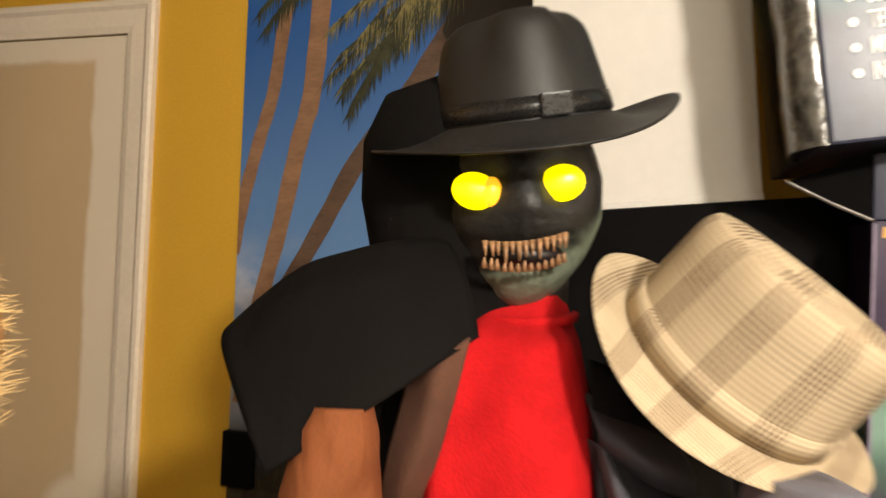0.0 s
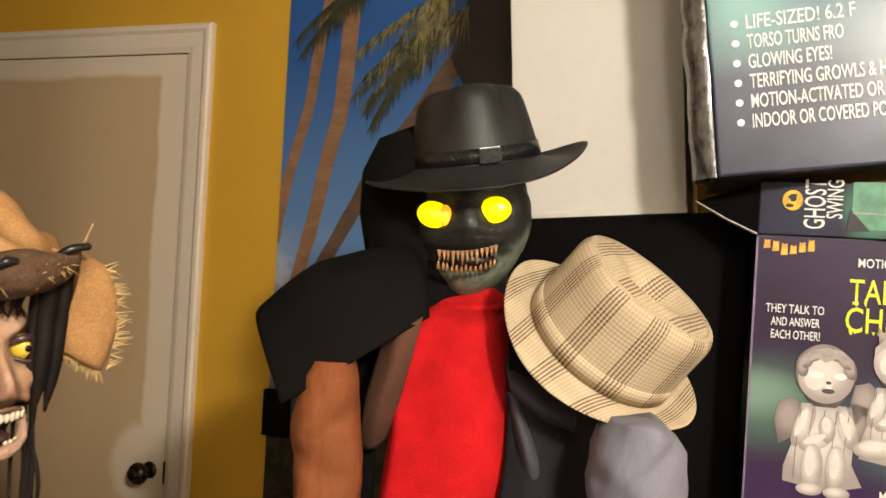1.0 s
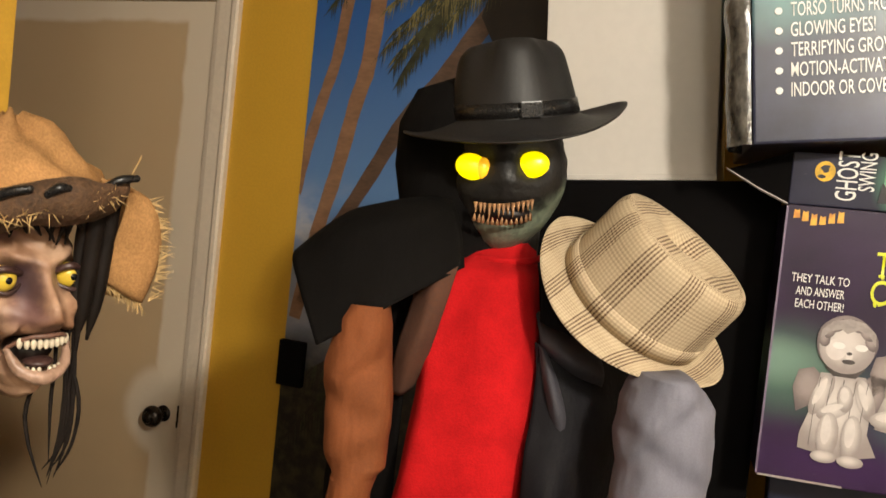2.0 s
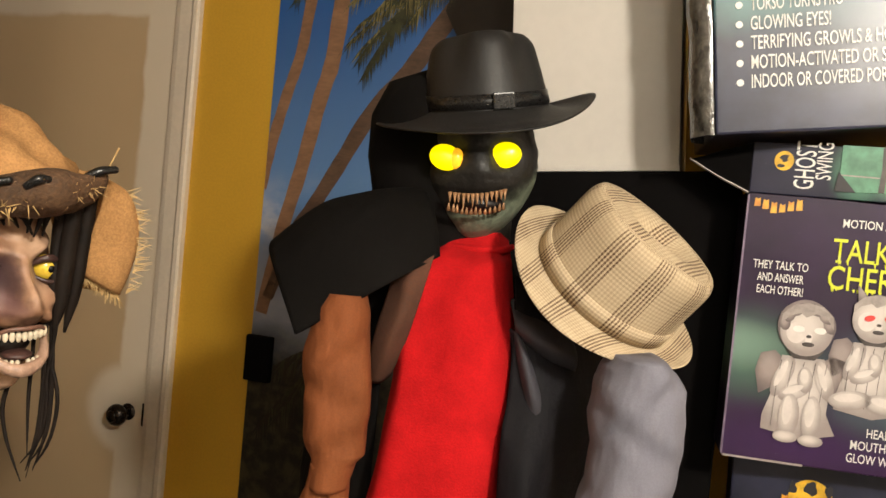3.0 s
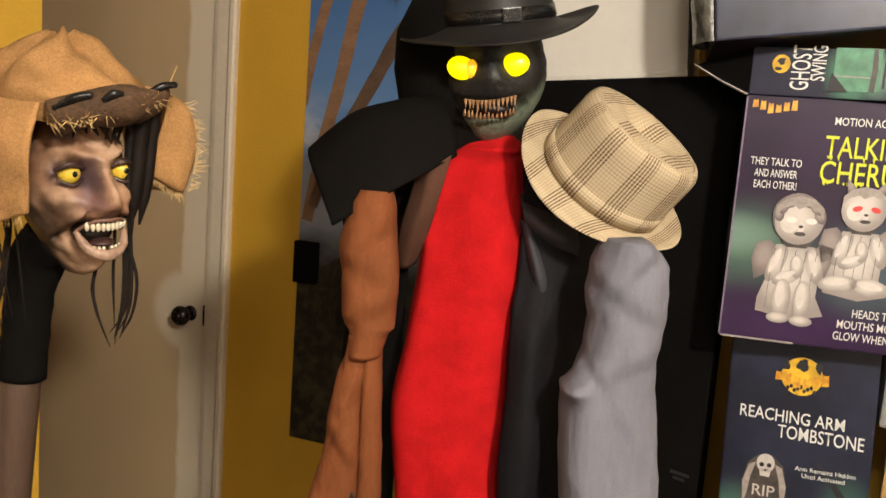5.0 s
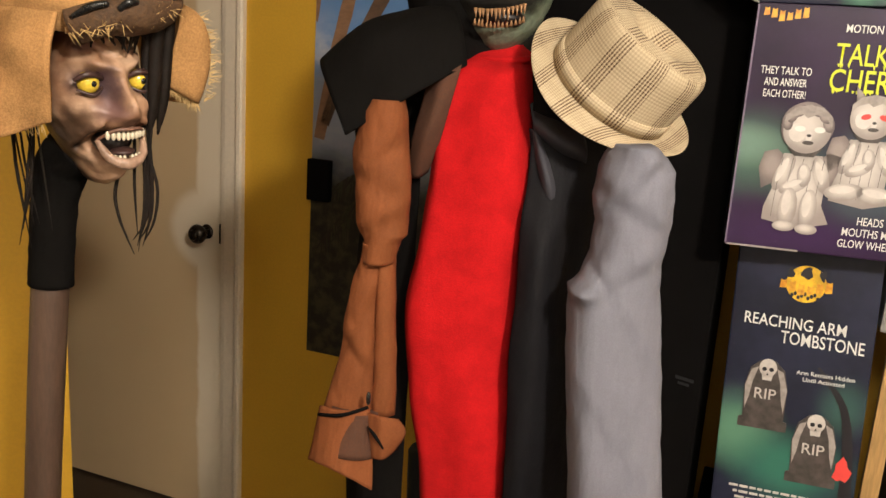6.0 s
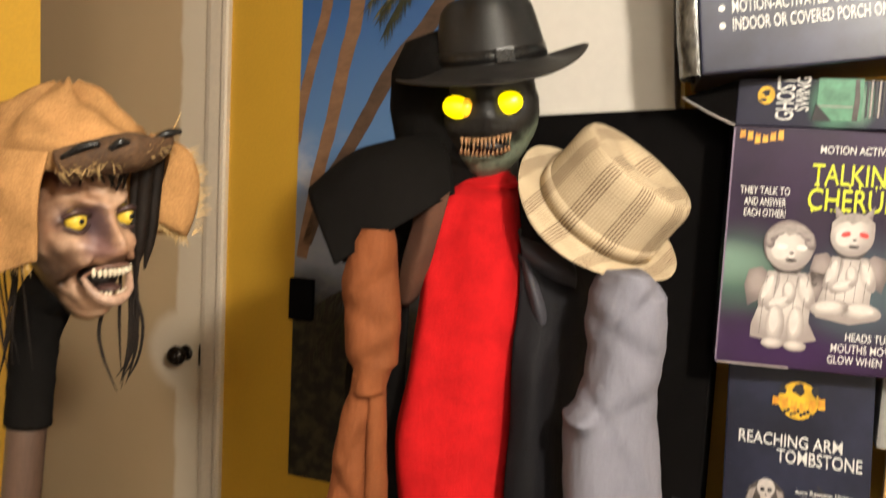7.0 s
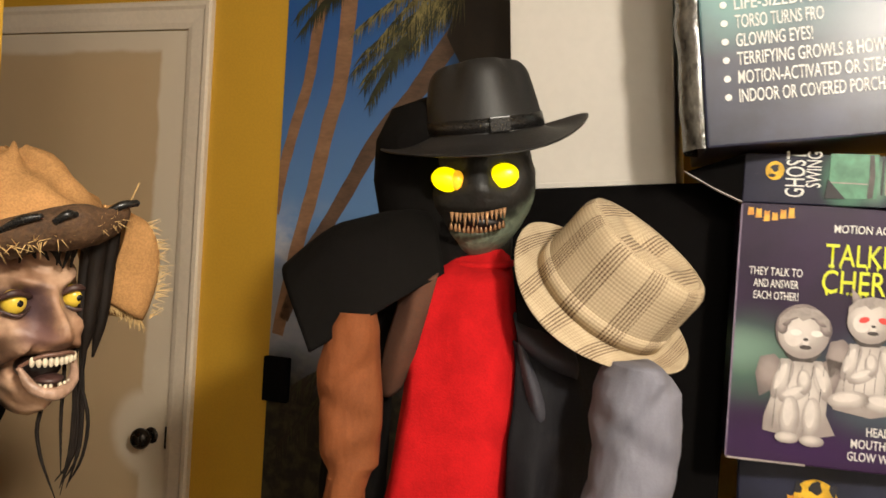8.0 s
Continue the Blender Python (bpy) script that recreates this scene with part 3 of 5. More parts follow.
board = thing("white_carton", "plain white carton leaning on top of the tall black one", "carton", WALL @ pose(1.319, -0.362, 1.643, 0, -4.5, 0))
part("body", block(-0.300, 0.0, 0.0, 0.24, 0.0, 0.70, 0.003), WHITE_CARD, board)
part("bottom_edge", block(-0.301, 0.001, -0.003, 0.02, -0.001, 0.009, 0.001), WHITE_CARD, board, "folded white card edge")

crate = thing("black_crate", "low black carton under a stack of printed boxes", "carton", WALL)
part("body", block(1.44, 1.78, -0.475, -0.06, 0, 0.572, 0.004), BLACK_CARD, crate)

# stack: tombstone carton
TOMB_PRINT = print_mat("night_blue_print", (0.016, 0.018, 0.038, 1), [(1.50, 0.86, 0.10, 0.10, (0.13, 0.30, 0.19, 1), 0.8), (1.60, 0.80, 0.14, 0.09, (0.04, 0.17, 0.12, 1), 0.9), (1.68, 0.93, 0.06, 0.07, (0.05, 0.13, 0.10, 1), 0.6)])
tomb = thing("tombstone_carton", "dark blue carton printed with two tombstones and white words", "carton", WALL @ pose(1.579, -0.395, 1.124, -6, -2, 0) @ pose(-1.592, 0.42, -1.150))
part("body", block(1.470, 1.716, -0.42, -0.13, 0.602, 1.214, 0.003), TOMB_PRINT, tomb)
FY = -0.4205
part("emblem", plate(oval(1.592, 1.150, 0.034, 0.034, 30), FY), INK_GOLD, tomb, "round gold and black emblem")
bm = plate(oval(1.592, 1.170, 0.010, 0.011, 14, wob=0.15), FY - 0.0014, 0.0006)
for dx in (-0.027, 0.027):
    plate(oval(1.592 + dx, 1.168, 0.006, 0.010, 10, wob=0.25), FY - 0.0014, 0.0006, bm)
for k in range(9):
    plate(oval(1.570 + k * 0.0055, 1.128 + 0.004 * math.sin(k * 2.1), 0.003, 0.004, 7), FY - 0.0014, 0.0006, bm)
split("emblem_shade", bm, INK_BLACK, tomb)


def flame_bar(x0, x1, z, h, y, parent, n=6):
    """A wavy row of blocks that stands for a logo."""
    bm = bmesh.new()
    for k in range(n):
        a, b = x0 + (x1 - x0) * k / n, x0 + (x1 - x0) * (k + 0.78) / n
        lift = 0.22 * h * math.cos(k * 1.25)
        hh = h * (0.8 + 0.25 * ((k * 7) % 3) / 2)
        plate([(a, z + lift - hh / 2), (b, z + lift - hh / 2 + 0.001), (b - 0.001, z + lift + hh / 2), ((a + b) / 2, z + lift + hh / 2 - 0.002), (a + 0.001, z + lift + hh / 2)], y, 0.0006, bm)
    return split("logo_bar", bm, INK_ORANGE, parent)


flame_bar(1.548, 1.640, 1.143, 0.020, FY - 0.0022, tomb)
lettering("REACHING ARM", 1.494, 1.668, 1.066, 1.088, FY, INK_WHITE, tomb, skew=-0.004)
lettering("TOMBSTONE", 1.560, 1.701, 1.036, 1.060, FY, INK_WHITE, tomb, skew=-0.004)
lettering("Arm Remains Hidden", 1.594, 1.692, 0.982, 0.990, FY, INK_WHITE, tomb)
lettering("Until Activated", 1.606, 1.676, 0.970, 0.978, FY, INK_WHITE, tomb)
for cx, z0, k in ((1.545, 0.868, 1.0), (1.638, 0.778, 1.0)):
    part("stone_picture", plate([(cx - 0.043, z0), (cx + 0.043, z0), (cx + 0.043, z0 + 0.018), (cx + 0.036, z0 + 0.020), (cx + 0.038, z0 + 0.080), (cx + 0.030, z0 + 0.115), (cx + 0.012, z0 + 0.132), (cx - 0.012, z0 + 0.132), (cx - 0.030, z0 + 0.115), (cx - 0.038, z0 + 0.080), (cx - 0.036, z0 + 0.020), (cx - 0.043, z0 + 0.018)], FY), INK_TOMB, tomb, "dark tombstone picture")
    bm = bmesh.new()
    for sgn in (-1, 1):
        plate([(cx + sgn * 0.016, z0 + 0.118), (cx + sgn * 0.028, z0 + 0.112), (cx + sgn * 0.037, z0 + 0.08), (cx + sgn * 0.034, z0 + 0.035), (cx + sgn * 0.028, z0 + 0.06), (cx + sgn * 0.024, z0 + 0.09)], FY - 0.0014, 0.0005, bm)
    split("drape_picture", bm, INK_STONE_DARK, tomb)
    bm = plate(oval(cx, z0 + 0.118, 0.0155, 0.017, 18), FY - 0.0015, 0.0006)
    plate([(cx - 0.010, z0 + 0.108), (cx + 0.010, z0 + 0.108), (cx + 0.008, z0 + 0.094), (cx - 0.008, z0 + 0.094)], FY - 0.0016, 0.0005, bm)
    part("skull_picture", bm, INK_STONE, tomb)
    bm = plate(oval(cx - 0.0062, z0 + 0.115, 0.0042, 0.004, 10), FY - 0.0024, 0.0005)
    plate(oval(cx + 0.0062, z0 + 0.115, 0.0042, 0.004, 10), FY - 0.0024, 0.0005, bm)
    plate([(cx - 0.002, z0 + 0.104), (cx + 0.002, z0 + 0.104), (cx, z0 + 0.109)], FY - 0.0024, 0.0005, bm)
    part("skull_shade", bm, INK_BLACK, tomb)
    lettering("RIP", cx - 0.019, cx + 0.019, z0 + 0.058, z0 + 0.078, FY - 0.0014, INK_STONE, tomb)
part("red_picture", plate(oval(1.690, 0.815, 0.014, 0.022, 12, wob=0.2), FY), INK_RED, tomb)
part("branch_picture", band_strip([(1.700, 0.76), (1.694, 0.86), (1.680, 0.93), (1.650, 0.975), (1.63, 1.0)], 0.022, 0.004, FY), INK_BLACK, tomb)
for k, (a, b) in enumerate(((1.500, 1.695), (1.508, 1.688), (1.512, 1.690), (1.525, 1.676), (1.505, 1.690))):
    bm = bmesh.new()
    x = a
    rnd = random.Random(k)
    while x < b:
        w = rnd.uniform(0.006, 0.018)
        plate([(x, 0.748 - k * 0.011), (min(x + w, b), 0.748 - k * 0.011), (min(x + w, b), 0.7525 - k * 0.011), (x, 0.7525 - k * 0.011)], FY, 0.0006, bm)
        x += w + 0.003
    part("print_bar", bm, INK_STONE, tomb)

post = thing("wooden_board", "narrow pale pine board leaning beside the boxes", "board", WALL)
part("board", block(1.728, 1.758, -0.41, -0.39, 0, 1.052, 0.002), WOOD, post)
grey = thing("grey_case", "small grey plastic case tucked beside the boxes", "case", WALL)
part("body", block(1.712, 1.80, -0.385, -0.20, 1.053, 1.185, 0.006), GREY_PLASTIC, grey)
brown = thing("brown_carton", "plain brown carton behind the pine board", "carton", WALL)
part("body", block(1.79, 2.25, -0.36, -0.05, 0, 1.052, 0.004), surface("brown_card", (0.10, 0.055, 0.028, 1), 0.7), brown)

# stack: the purple carton with two stone figures
PURPLE = print_mat("purple_print", (0.028, 0.012, 0.042, 1), [(1.44, 1.385, 0.10, 0.05, (0.30, 0.42, 0.36, 1), 0.9), (1.46, 1.37, 0.14, 0.10, (0.10, 0.20, 0.14, 1), 0.6), (1.66, 1.35, 0.14, 0.12, (0.10, 0.16, 0.17, 1), 0.6), (1.58, 1.24, 0.2, 0.05, (0.045, 0.015, 0.075, 1), 0.6), (1.58, 1.46, 0.06, 0.1, (0.03, 0.018, 0.04, 1), 0.7)], noise_scale=5)
cherub = thing("figurine_carton", "purple carton picturing two pale stone figurines with yellow words", "carton", WALL @ pose(1.433, -0.485, 0, 0, 0, 6) @ pose(-1.4395, 0.446, -0.0125))
part("body", block(1.4395, 1.815, -0.446, -0.12, 1.209, 1.620, 0.0025), PURPLE, cherub)
FY = -0.4465
part("edge_wear", block(1.4385, 1.4415, -0.4475, -0.4445, 1.212, 1.617), surface("worn_card_edge", (0.20, 0.15, 0.22, 1), 0.6, vary=0.4), cherub)
part("edge_wear", block(1.442, 1.56, -0.4475, -0.4445, 1.2085, 1.2115), INK_STONE_DARK, cherub)
flame_bar(1.449, 1.522, 1.603, 0.017, FY, cherub)
lettering("MOTION ACTIVATED!", 1.579, 1.716, 1.579, 1.592, FY, INK_WHITE, cherub)
lettering("TALKING", 1.569, 1.708, 1.527, 1.562, FY, INK_YELLOW, cherub)
lettering("CHERUBS", 1.566, 1.720, 1.484, 1.521, FY, INK_YELLOW, cherub)
bm = bmesh.new()
rnd = random.Random(8)
for k in range(26):
    x = 1.570 + 0.15 * rnd.random()
    z = rnd.choice((1.529, 1.487))
    plate([(x - 0.0018, z), (x + 0.0018, z), (x + 0.001, z - 0.004 - 0.006 * rnd.random()), (x - 0.001, z - 0.004)], FY, 0.0008, bm)
split("drip_print", bm, INK_YELLOW, cherub)
lettering("THEY TALK TO", 1.457, 1.537, 1.506, 1.519, FY, INK_WHITE, cherub)
lettering("AND ANSWER", 1.465, 1.532, 1.487, 1.500, FY, INK_WHITE, cherub)
lettering("EACH OTHER!", 1.466, 1.533, 1.468, 1.481, FY, INK_WHITE, cherub)
lettering("HEADS TURN", 1.645, 1.725, 1.266, 1.280, FY, INK_WHITE, cherub)
lettering("MOUTHS MOVE", 1.624, 1.722, 1.246, 1.260, FY, INK_WHITE, cherub)
lettering("GLOW WHEN", 1.620, 1.705, 1.226, 1.240, FY, INK_WHITE, cherub)


def stone_child(cx, z0, k, horns):
    """A flat picture of a seated stone figurine."""
    bm = bmesh.new()
    for sgn in (-1, 1):
        plate([(cx + sgn * 0.020 * k, z0 + 0.10 * k), (cx + sgn * 0.040 * k, z0 + 0.118 * k), (cx + sgn * 0.060 * k, z0 + 0.112 * k), (cx + sgn * 0.066 * k, z0 + 0.085 * k), (cx + sgn * 0.058 * k, z0 + 0.05 * k), (cx + sgn * 0.040 * k, z0 + 0.062 * k)], FY, 0.0006, bm)
    split("wing_picture", bm, INK_WING_PIC, cherub)
    bm = plate([(cx - 0.030 * k, z0 + 0.112 * k), (cx + 0.030 * k, z0 + 0.112 * k), (cx + 0.042 * k, z0 + 0.075 * k), (cx + 0.040 * k, z0 + 0.03 * k), (cx + 0.055 * k, z0), (cx + 0.01 * k, z0 - 0.012 * k), (cx - 0.050 * k, z0 - 0.002), (cx - 0.050 * k, z0 + 0.02 * k), (cx - 0.038 * k, z0 + 0.06 * k)], FY - 0.0008, 0.0006)
    part("torso_picture", bm, INK_STONE_PIC, cherub)
    bm = bmesh.new()
    plate(oval(cx - 0.026 * k, z0 + 0.080 * k, 0.012 * k, 0.034 * k, 14, turn=-0.35), FY - 0.0016, 0.0006, bm)
    plate(oval(cx + 0.032 * k, z0 + 0.080 * k, 0.012 * k, 0.032 * k, 14, turn=0.35), FY - 0.0016, 0.0006, bm)
    plate(oval(cx - 0.008 * k, z0 + 0.058 * k, 0.024 * k, 0.011 * k, 14, turn=0.45), FY - 0.0018, 0.0006, bm)
    plate(oval(cx + 0.006 * k, z0 + 0.078 * k, 0.011 * k, 0.020 * k, 14, turn=0.1), FY - 0.0020, 0.0006, bm)
    if horns:
        plate(oval(cx - 0.026 * k, z0 + 0.016 * k, 0.034 * k, 0.016 * k, 16, turn=0.15), FY - 0.0022, 0.0006, bm)
        plate(oval(cx + 0.028 * k, z0 + 0.014 * k, 0.034 * k, 0.016 * k, 16, turn=-0.15), FY - 0.0022, 0.0006, bm)
    else:
        plate(oval(cx - 0.012 * k, z0 + 0.022 * k, 0.015 * k, 0.034 * k, 16), FY - 0.0022, 0.0006, bm)
        plate(oval(cx + 0.020 * k, z0 + 0.022 * k, 0.014 * k, 0.034 * k, 16), FY - 0.0022, 0.0006, bm)
        plate(oval(cx - 0.014 * k, z0 - 0.010 * k, 0.018 * k, 0.009 * k, 14), FY - 0.0026, 0.0006, bm)
        plate(oval(cx + 0.022 * k, z0 - 0.012 * k, 0.018 * k, 0.009 * k, 14), FY - 0.0026, 0.0006, bm)
    split("limb_picture", bm, INK_STONE_PIC, cherub)
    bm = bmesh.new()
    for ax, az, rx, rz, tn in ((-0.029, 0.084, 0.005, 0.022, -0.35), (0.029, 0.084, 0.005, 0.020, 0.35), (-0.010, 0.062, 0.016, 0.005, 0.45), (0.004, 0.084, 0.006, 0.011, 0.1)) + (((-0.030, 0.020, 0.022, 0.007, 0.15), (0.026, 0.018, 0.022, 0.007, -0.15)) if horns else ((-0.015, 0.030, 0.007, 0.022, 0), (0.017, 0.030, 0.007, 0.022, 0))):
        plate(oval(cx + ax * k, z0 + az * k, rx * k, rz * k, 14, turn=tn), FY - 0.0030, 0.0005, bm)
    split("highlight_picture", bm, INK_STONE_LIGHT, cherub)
    bm = bmesh.new()
    for q in range(5):
        fx = cx + (-0.030 + 0.016 * q) * k
        band_strip([(fx, z0 + 0.105 * k), (fx - 0.004 * k, z0 + 0.06 * k), (fx - 0.006 * k, z0 + 0.004 * k)], 0.0009, 0.0006, FY - 0.0015, bm)
    split("fold_picture", bm, INK_TOMB, cherub)
    hz = z0 + 0.152 * k
    bm = bmesh.new()
    if horns:
        for sgn in (-1, 1):
            plate([(cx + sgn * 0.014 * k, hz + 0.034 * k), (cx + sgn * 0.030 * k, hz + 0.026 * k), (cx + sgn * 0.034 * k, hz + 0.056 * k)], FY - 0.0024, 0.0006, bm)
    else:
        plate(oval(cx - 0.001 * k, hz + 0.006 * k, 0.041 * k, 0.040 * k, 26, wob=0.02), FY - 0.0020, 0.0006, bm)
        for q in range(7):
            a = math.pi * (0.06 + 0.88 * q / 6)
            plate(oval(cx + 0.032 * k * math.cos(a), hz + 0.030 * k * math.sin(a) + 0.004 * k, 0.012 * k, 0.008 * k, 12, turn=a - 1.2), FY - 0.0032 - 0.0001 * (q % 2), 0.0006, bm)
    split("curl_picture", bm, INK_WING_PIC, cherub)
    bm = plate(oval(cx, hz, 0.037 * k, 0.038 * k, 26), FY - 0.0030, 0.0006)
    part("head_picture", bm, INK_STONE_PIC, cherub)
    part("hair_picture", plate([(cx - 0.036 * k, hz + 0.008 * k), (cx - 0.026 * k, hz + 0.020 * k), (cx - 0.010 * k, hz + 0.026 * k), (cx - 0.002 * k, hz + 0.020 * k), (cx + 0.012 * k, hz + 0.027 * k), (cx + 0.028 * k, hz + 0.020 * k), (cx + 0.037 * k, hz + 0.006 * k), (cx + 0.036 * k, hz + 0.024 * k), (cx + 0.020 * k, hz + 0.038 * k), (cx, hz + 0.042 * k), (cx - 0.022 * k, hz + 0.036 * k), (cx - 0.036 * k, hz + 0.022 * k)], FY - 0.0036, 0.0004), INK_STONE_DARK, cherub)
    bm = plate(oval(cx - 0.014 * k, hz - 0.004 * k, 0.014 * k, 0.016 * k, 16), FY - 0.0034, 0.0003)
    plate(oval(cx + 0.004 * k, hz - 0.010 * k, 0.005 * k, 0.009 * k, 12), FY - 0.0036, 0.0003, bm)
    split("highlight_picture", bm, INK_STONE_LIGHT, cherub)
    part("chin_shade", plate([(cx - 0.026 * k, hz - 0.030 * k), (cx + 0.028 * k, hz - 0.028 * k), (cx + 0.016 * k, hz - 0.043 * k), (cx - 0.014 * k, hz - 0.043 * k)], FY - 0.0022, 0.0004), INK_TOMB, cherub)
    bm = bmesh.new()
    for sgn in (-1, 1):
        plate(oval(cx + sgn * 0.015 * k + 0.004, hz + 0.002 * k, 0.0085 * k, 0.005 * k, 12, turn=-0.3 * sgn if horns else 0), FY - 0.0038, 0.0006, bm)
    split("eye_picture", bm, INK_RED if horns else INK_WHITE, cherub)
    bm = plate(oval(cx + 0.004, hz - 0.020 * k, 0.009 * k, 0.0035 * k, 12), FY - 0.0038, 0.0006)
    plate(oval(cx + 0.004, hz - 0.008 * k, 0.004 * k, 0.0025 * k, 8), FY - 0.0038, 0.0006, bm)
    part("mouth_picture", bm, INK_TOMB, cherub)


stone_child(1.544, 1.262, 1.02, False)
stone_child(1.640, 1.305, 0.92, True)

# stack: the swing carton
SWING = print_mat("swing_print", (0.020, 0.020, 0.040, 1), [(1.60, 1.66, 0.05, 0.06, (0.12, 0.32, 0.20, 1), 0.9), (1.64, 1.66, 0.03, 0.05, (0.20, 0.36, 0.26, 1), 0.8)])
swing = thing("swing_carton", "flat dark carton with white words and a green night print", "carton", WALL @ pose(-0.013, -0.046, -0.0125))
part("body", block(1.446, 1.82, -0.430, -0.12, 1.621, 1.700, 0.002), SWING, swing)
FY = -0.4305
part("emblem", plate(oval(1.492, 1.673, 0.014, 0.015, 24), FY), INK_GOLD, swing)
bm = plate(oval(1.492, 1.677, 0.006, 0.006, 10, wob=0.2), FY - 0.0014, 0.0006)
plate(oval(1.488, 1.665, 0.006, 0.003, 8), FY - 0.0014, 0.0006, bm)
part("emblem_shade", bm, INK_BLACK, swing)
lettering("GHOST", 1.508, 1.537, 1.632, 1.704, FY, INK_WHITE, swing, turn=True)
lettering("SWING", 1.538, 1.560, 1.648, 1.704, FY, INK_WHITE, swing, turn=True)
part("picture", plate([(1.572, 1.632), (1.640, 1.634), (1.640, 1.702), (1.572, 1.702)], FY), INK_GREEN, swing)
part("roof_picture", plate([(1.566, 1.632), (1.596, 1.632), (1.570, 1.662)], FY - 0.0014, 0.0006), INK_BLACK, swing)
part("trunk_picture", plate([(1.626, 1.634), (1.634, 1.634), (1.636, 1.668), (1.633, 1.701), (1.627, 1.701), (1.628, 1.668)], FY - 0.0014, 0.0006), INK_TOMB, swing)
part("beam_picture", plate([(1.573, 1.656), (1.626, 1.655), (1.626, 1.657), (1.573, 1.658)], FY - 0.0014, 0.0006), INK_STONE_DARK, swing)
for k in range(5):
    part("print_bar", plate([(1.645 + k * 0.006, 1.640), (1.648 + k * 0.006, 1.640), (1.648 + k * 0.006, 1.700), (1.645 + k * 0.006, 1.700)], FY), INK_STONE_DARK if k % 2 else INK_BLACK, swing)
bm = loft([[(1.352, -0.410, 1.668), (1.353, -0.413, 1.6655), (1.352, -0.416, 1.668), (1.351, -0.413, 1.6705)], [(1.402, -0.425, 1.640), (1.403, -0.428, 1.6375), (1.402, -0.431, 1.640), (1.401, -0.428, 1.6425)], [(1.446, -0.430, 1.620), (1.447, -0.433, 1.6175), (1.446, -0.436, 1.620), (1.445, -0.433, 1.6225)]])
part("torn_edge", bm, INK_STONE, swing, "pale torn cardboard edge")
bm = bmesh.new()
bm.faces.new([bm.verts.new(p) for p in ((1.353, -0.408, 1.668), (1.446, -0.428, 1.620), (1.446, -0.428, 1.699))])
part("open_flap", bm, BLACK_CARD, swing)

# stack: the big glossy carton, tilted on the pile
BIG = print_mat("teal_print", (0.030, 0.032, 0.060, 1), [(0.06, 0.27, 0.13, 0.15, (0.20, 0.40, 0.38, 1), 0.95), (0.20, 0.25, 0.16, 0.13, (0.10, 0.20, 0.22, 1), 0.8), (0.30, 0.20, 0.18, 0.10, (0.11, 0.11, 0.16, 1), 0.6)], rough=0.34, coat=0.2, coat_rough=0.25)
big = thing("prop_carton", "big glossy teal carton with white words, tilted on the pile", "carton", WALL @ pose(1.3764, -0.556, 1.684, 0, -7.0, 7))
part("body", block(0.0, 0.62, 0.0, 0.34, 0.0, 0.52, 0.004), BIG, big)
LINES = ("LIFE-SIZED! 6.2 F", "TORSO TURNS FRO", "GLOWING EYES!", "TERRIFYING GROWLS & HOWLS", "MOTION-ACTIVATED OR STEADY", "INDOOR OR COVERED PORCH ONLY")
for k, words in enumerate(LINES):
    z = 0.208 - 0.0284 * k
    lettering(words, 0.052, 0.052 + 0.0089 * len(words) * (1.0 if len(words) > 20 else 0.95), z, z + 0.0205, -0.0006, INK_WHITE, big)
    part("bullet", plate(oval(0.036, z + 0.009, 0.0052, 0.0052, 14), -0.0006), INK_WHITE, big)
bm = bmesh.new()
rnd = random.Random(3)
for a, b in (((0.03, 0.044), (0.20, 0.012)), ((0.17, 0.024), (0.33, 0.056))):
    band_strip([a, ((a[0] + b[0]) / 2, (a[1] + b[1]) / 2 + 0.012), b], 0.0012, 0.0006, -0.0006, bm)
split("crease", bm, INK_STONE, big)
FILM = surface("clear_plastic_film", (0.10, 0.09, 0.075, 1), 0.2, vary=0.8, coarse=24, fine=55, bump=0.7, depth=0.006, coat=0.6)
rings = []
for i in range(26):
    z = 0.52 * i / 25
    w = 0.004 * noise.noise(Vector((z * 24, 0, 3))) + 0.003 * noise.noise(Vector((z * 70, 2, 3)))
    rings.append([(-0.002, -0.003, z), (-0.014 + w, -0.006 + w, z), (-0.034 + w * 1.4, 0.03 + 0.5 * w, z), (-0.026 + w, 0.10, z), (-0.002, 0.14, z)])
part("torn_wrap", loft(rings, closed=False, caps=False), FILM, big, "crumpled torn clear wrapping", True)


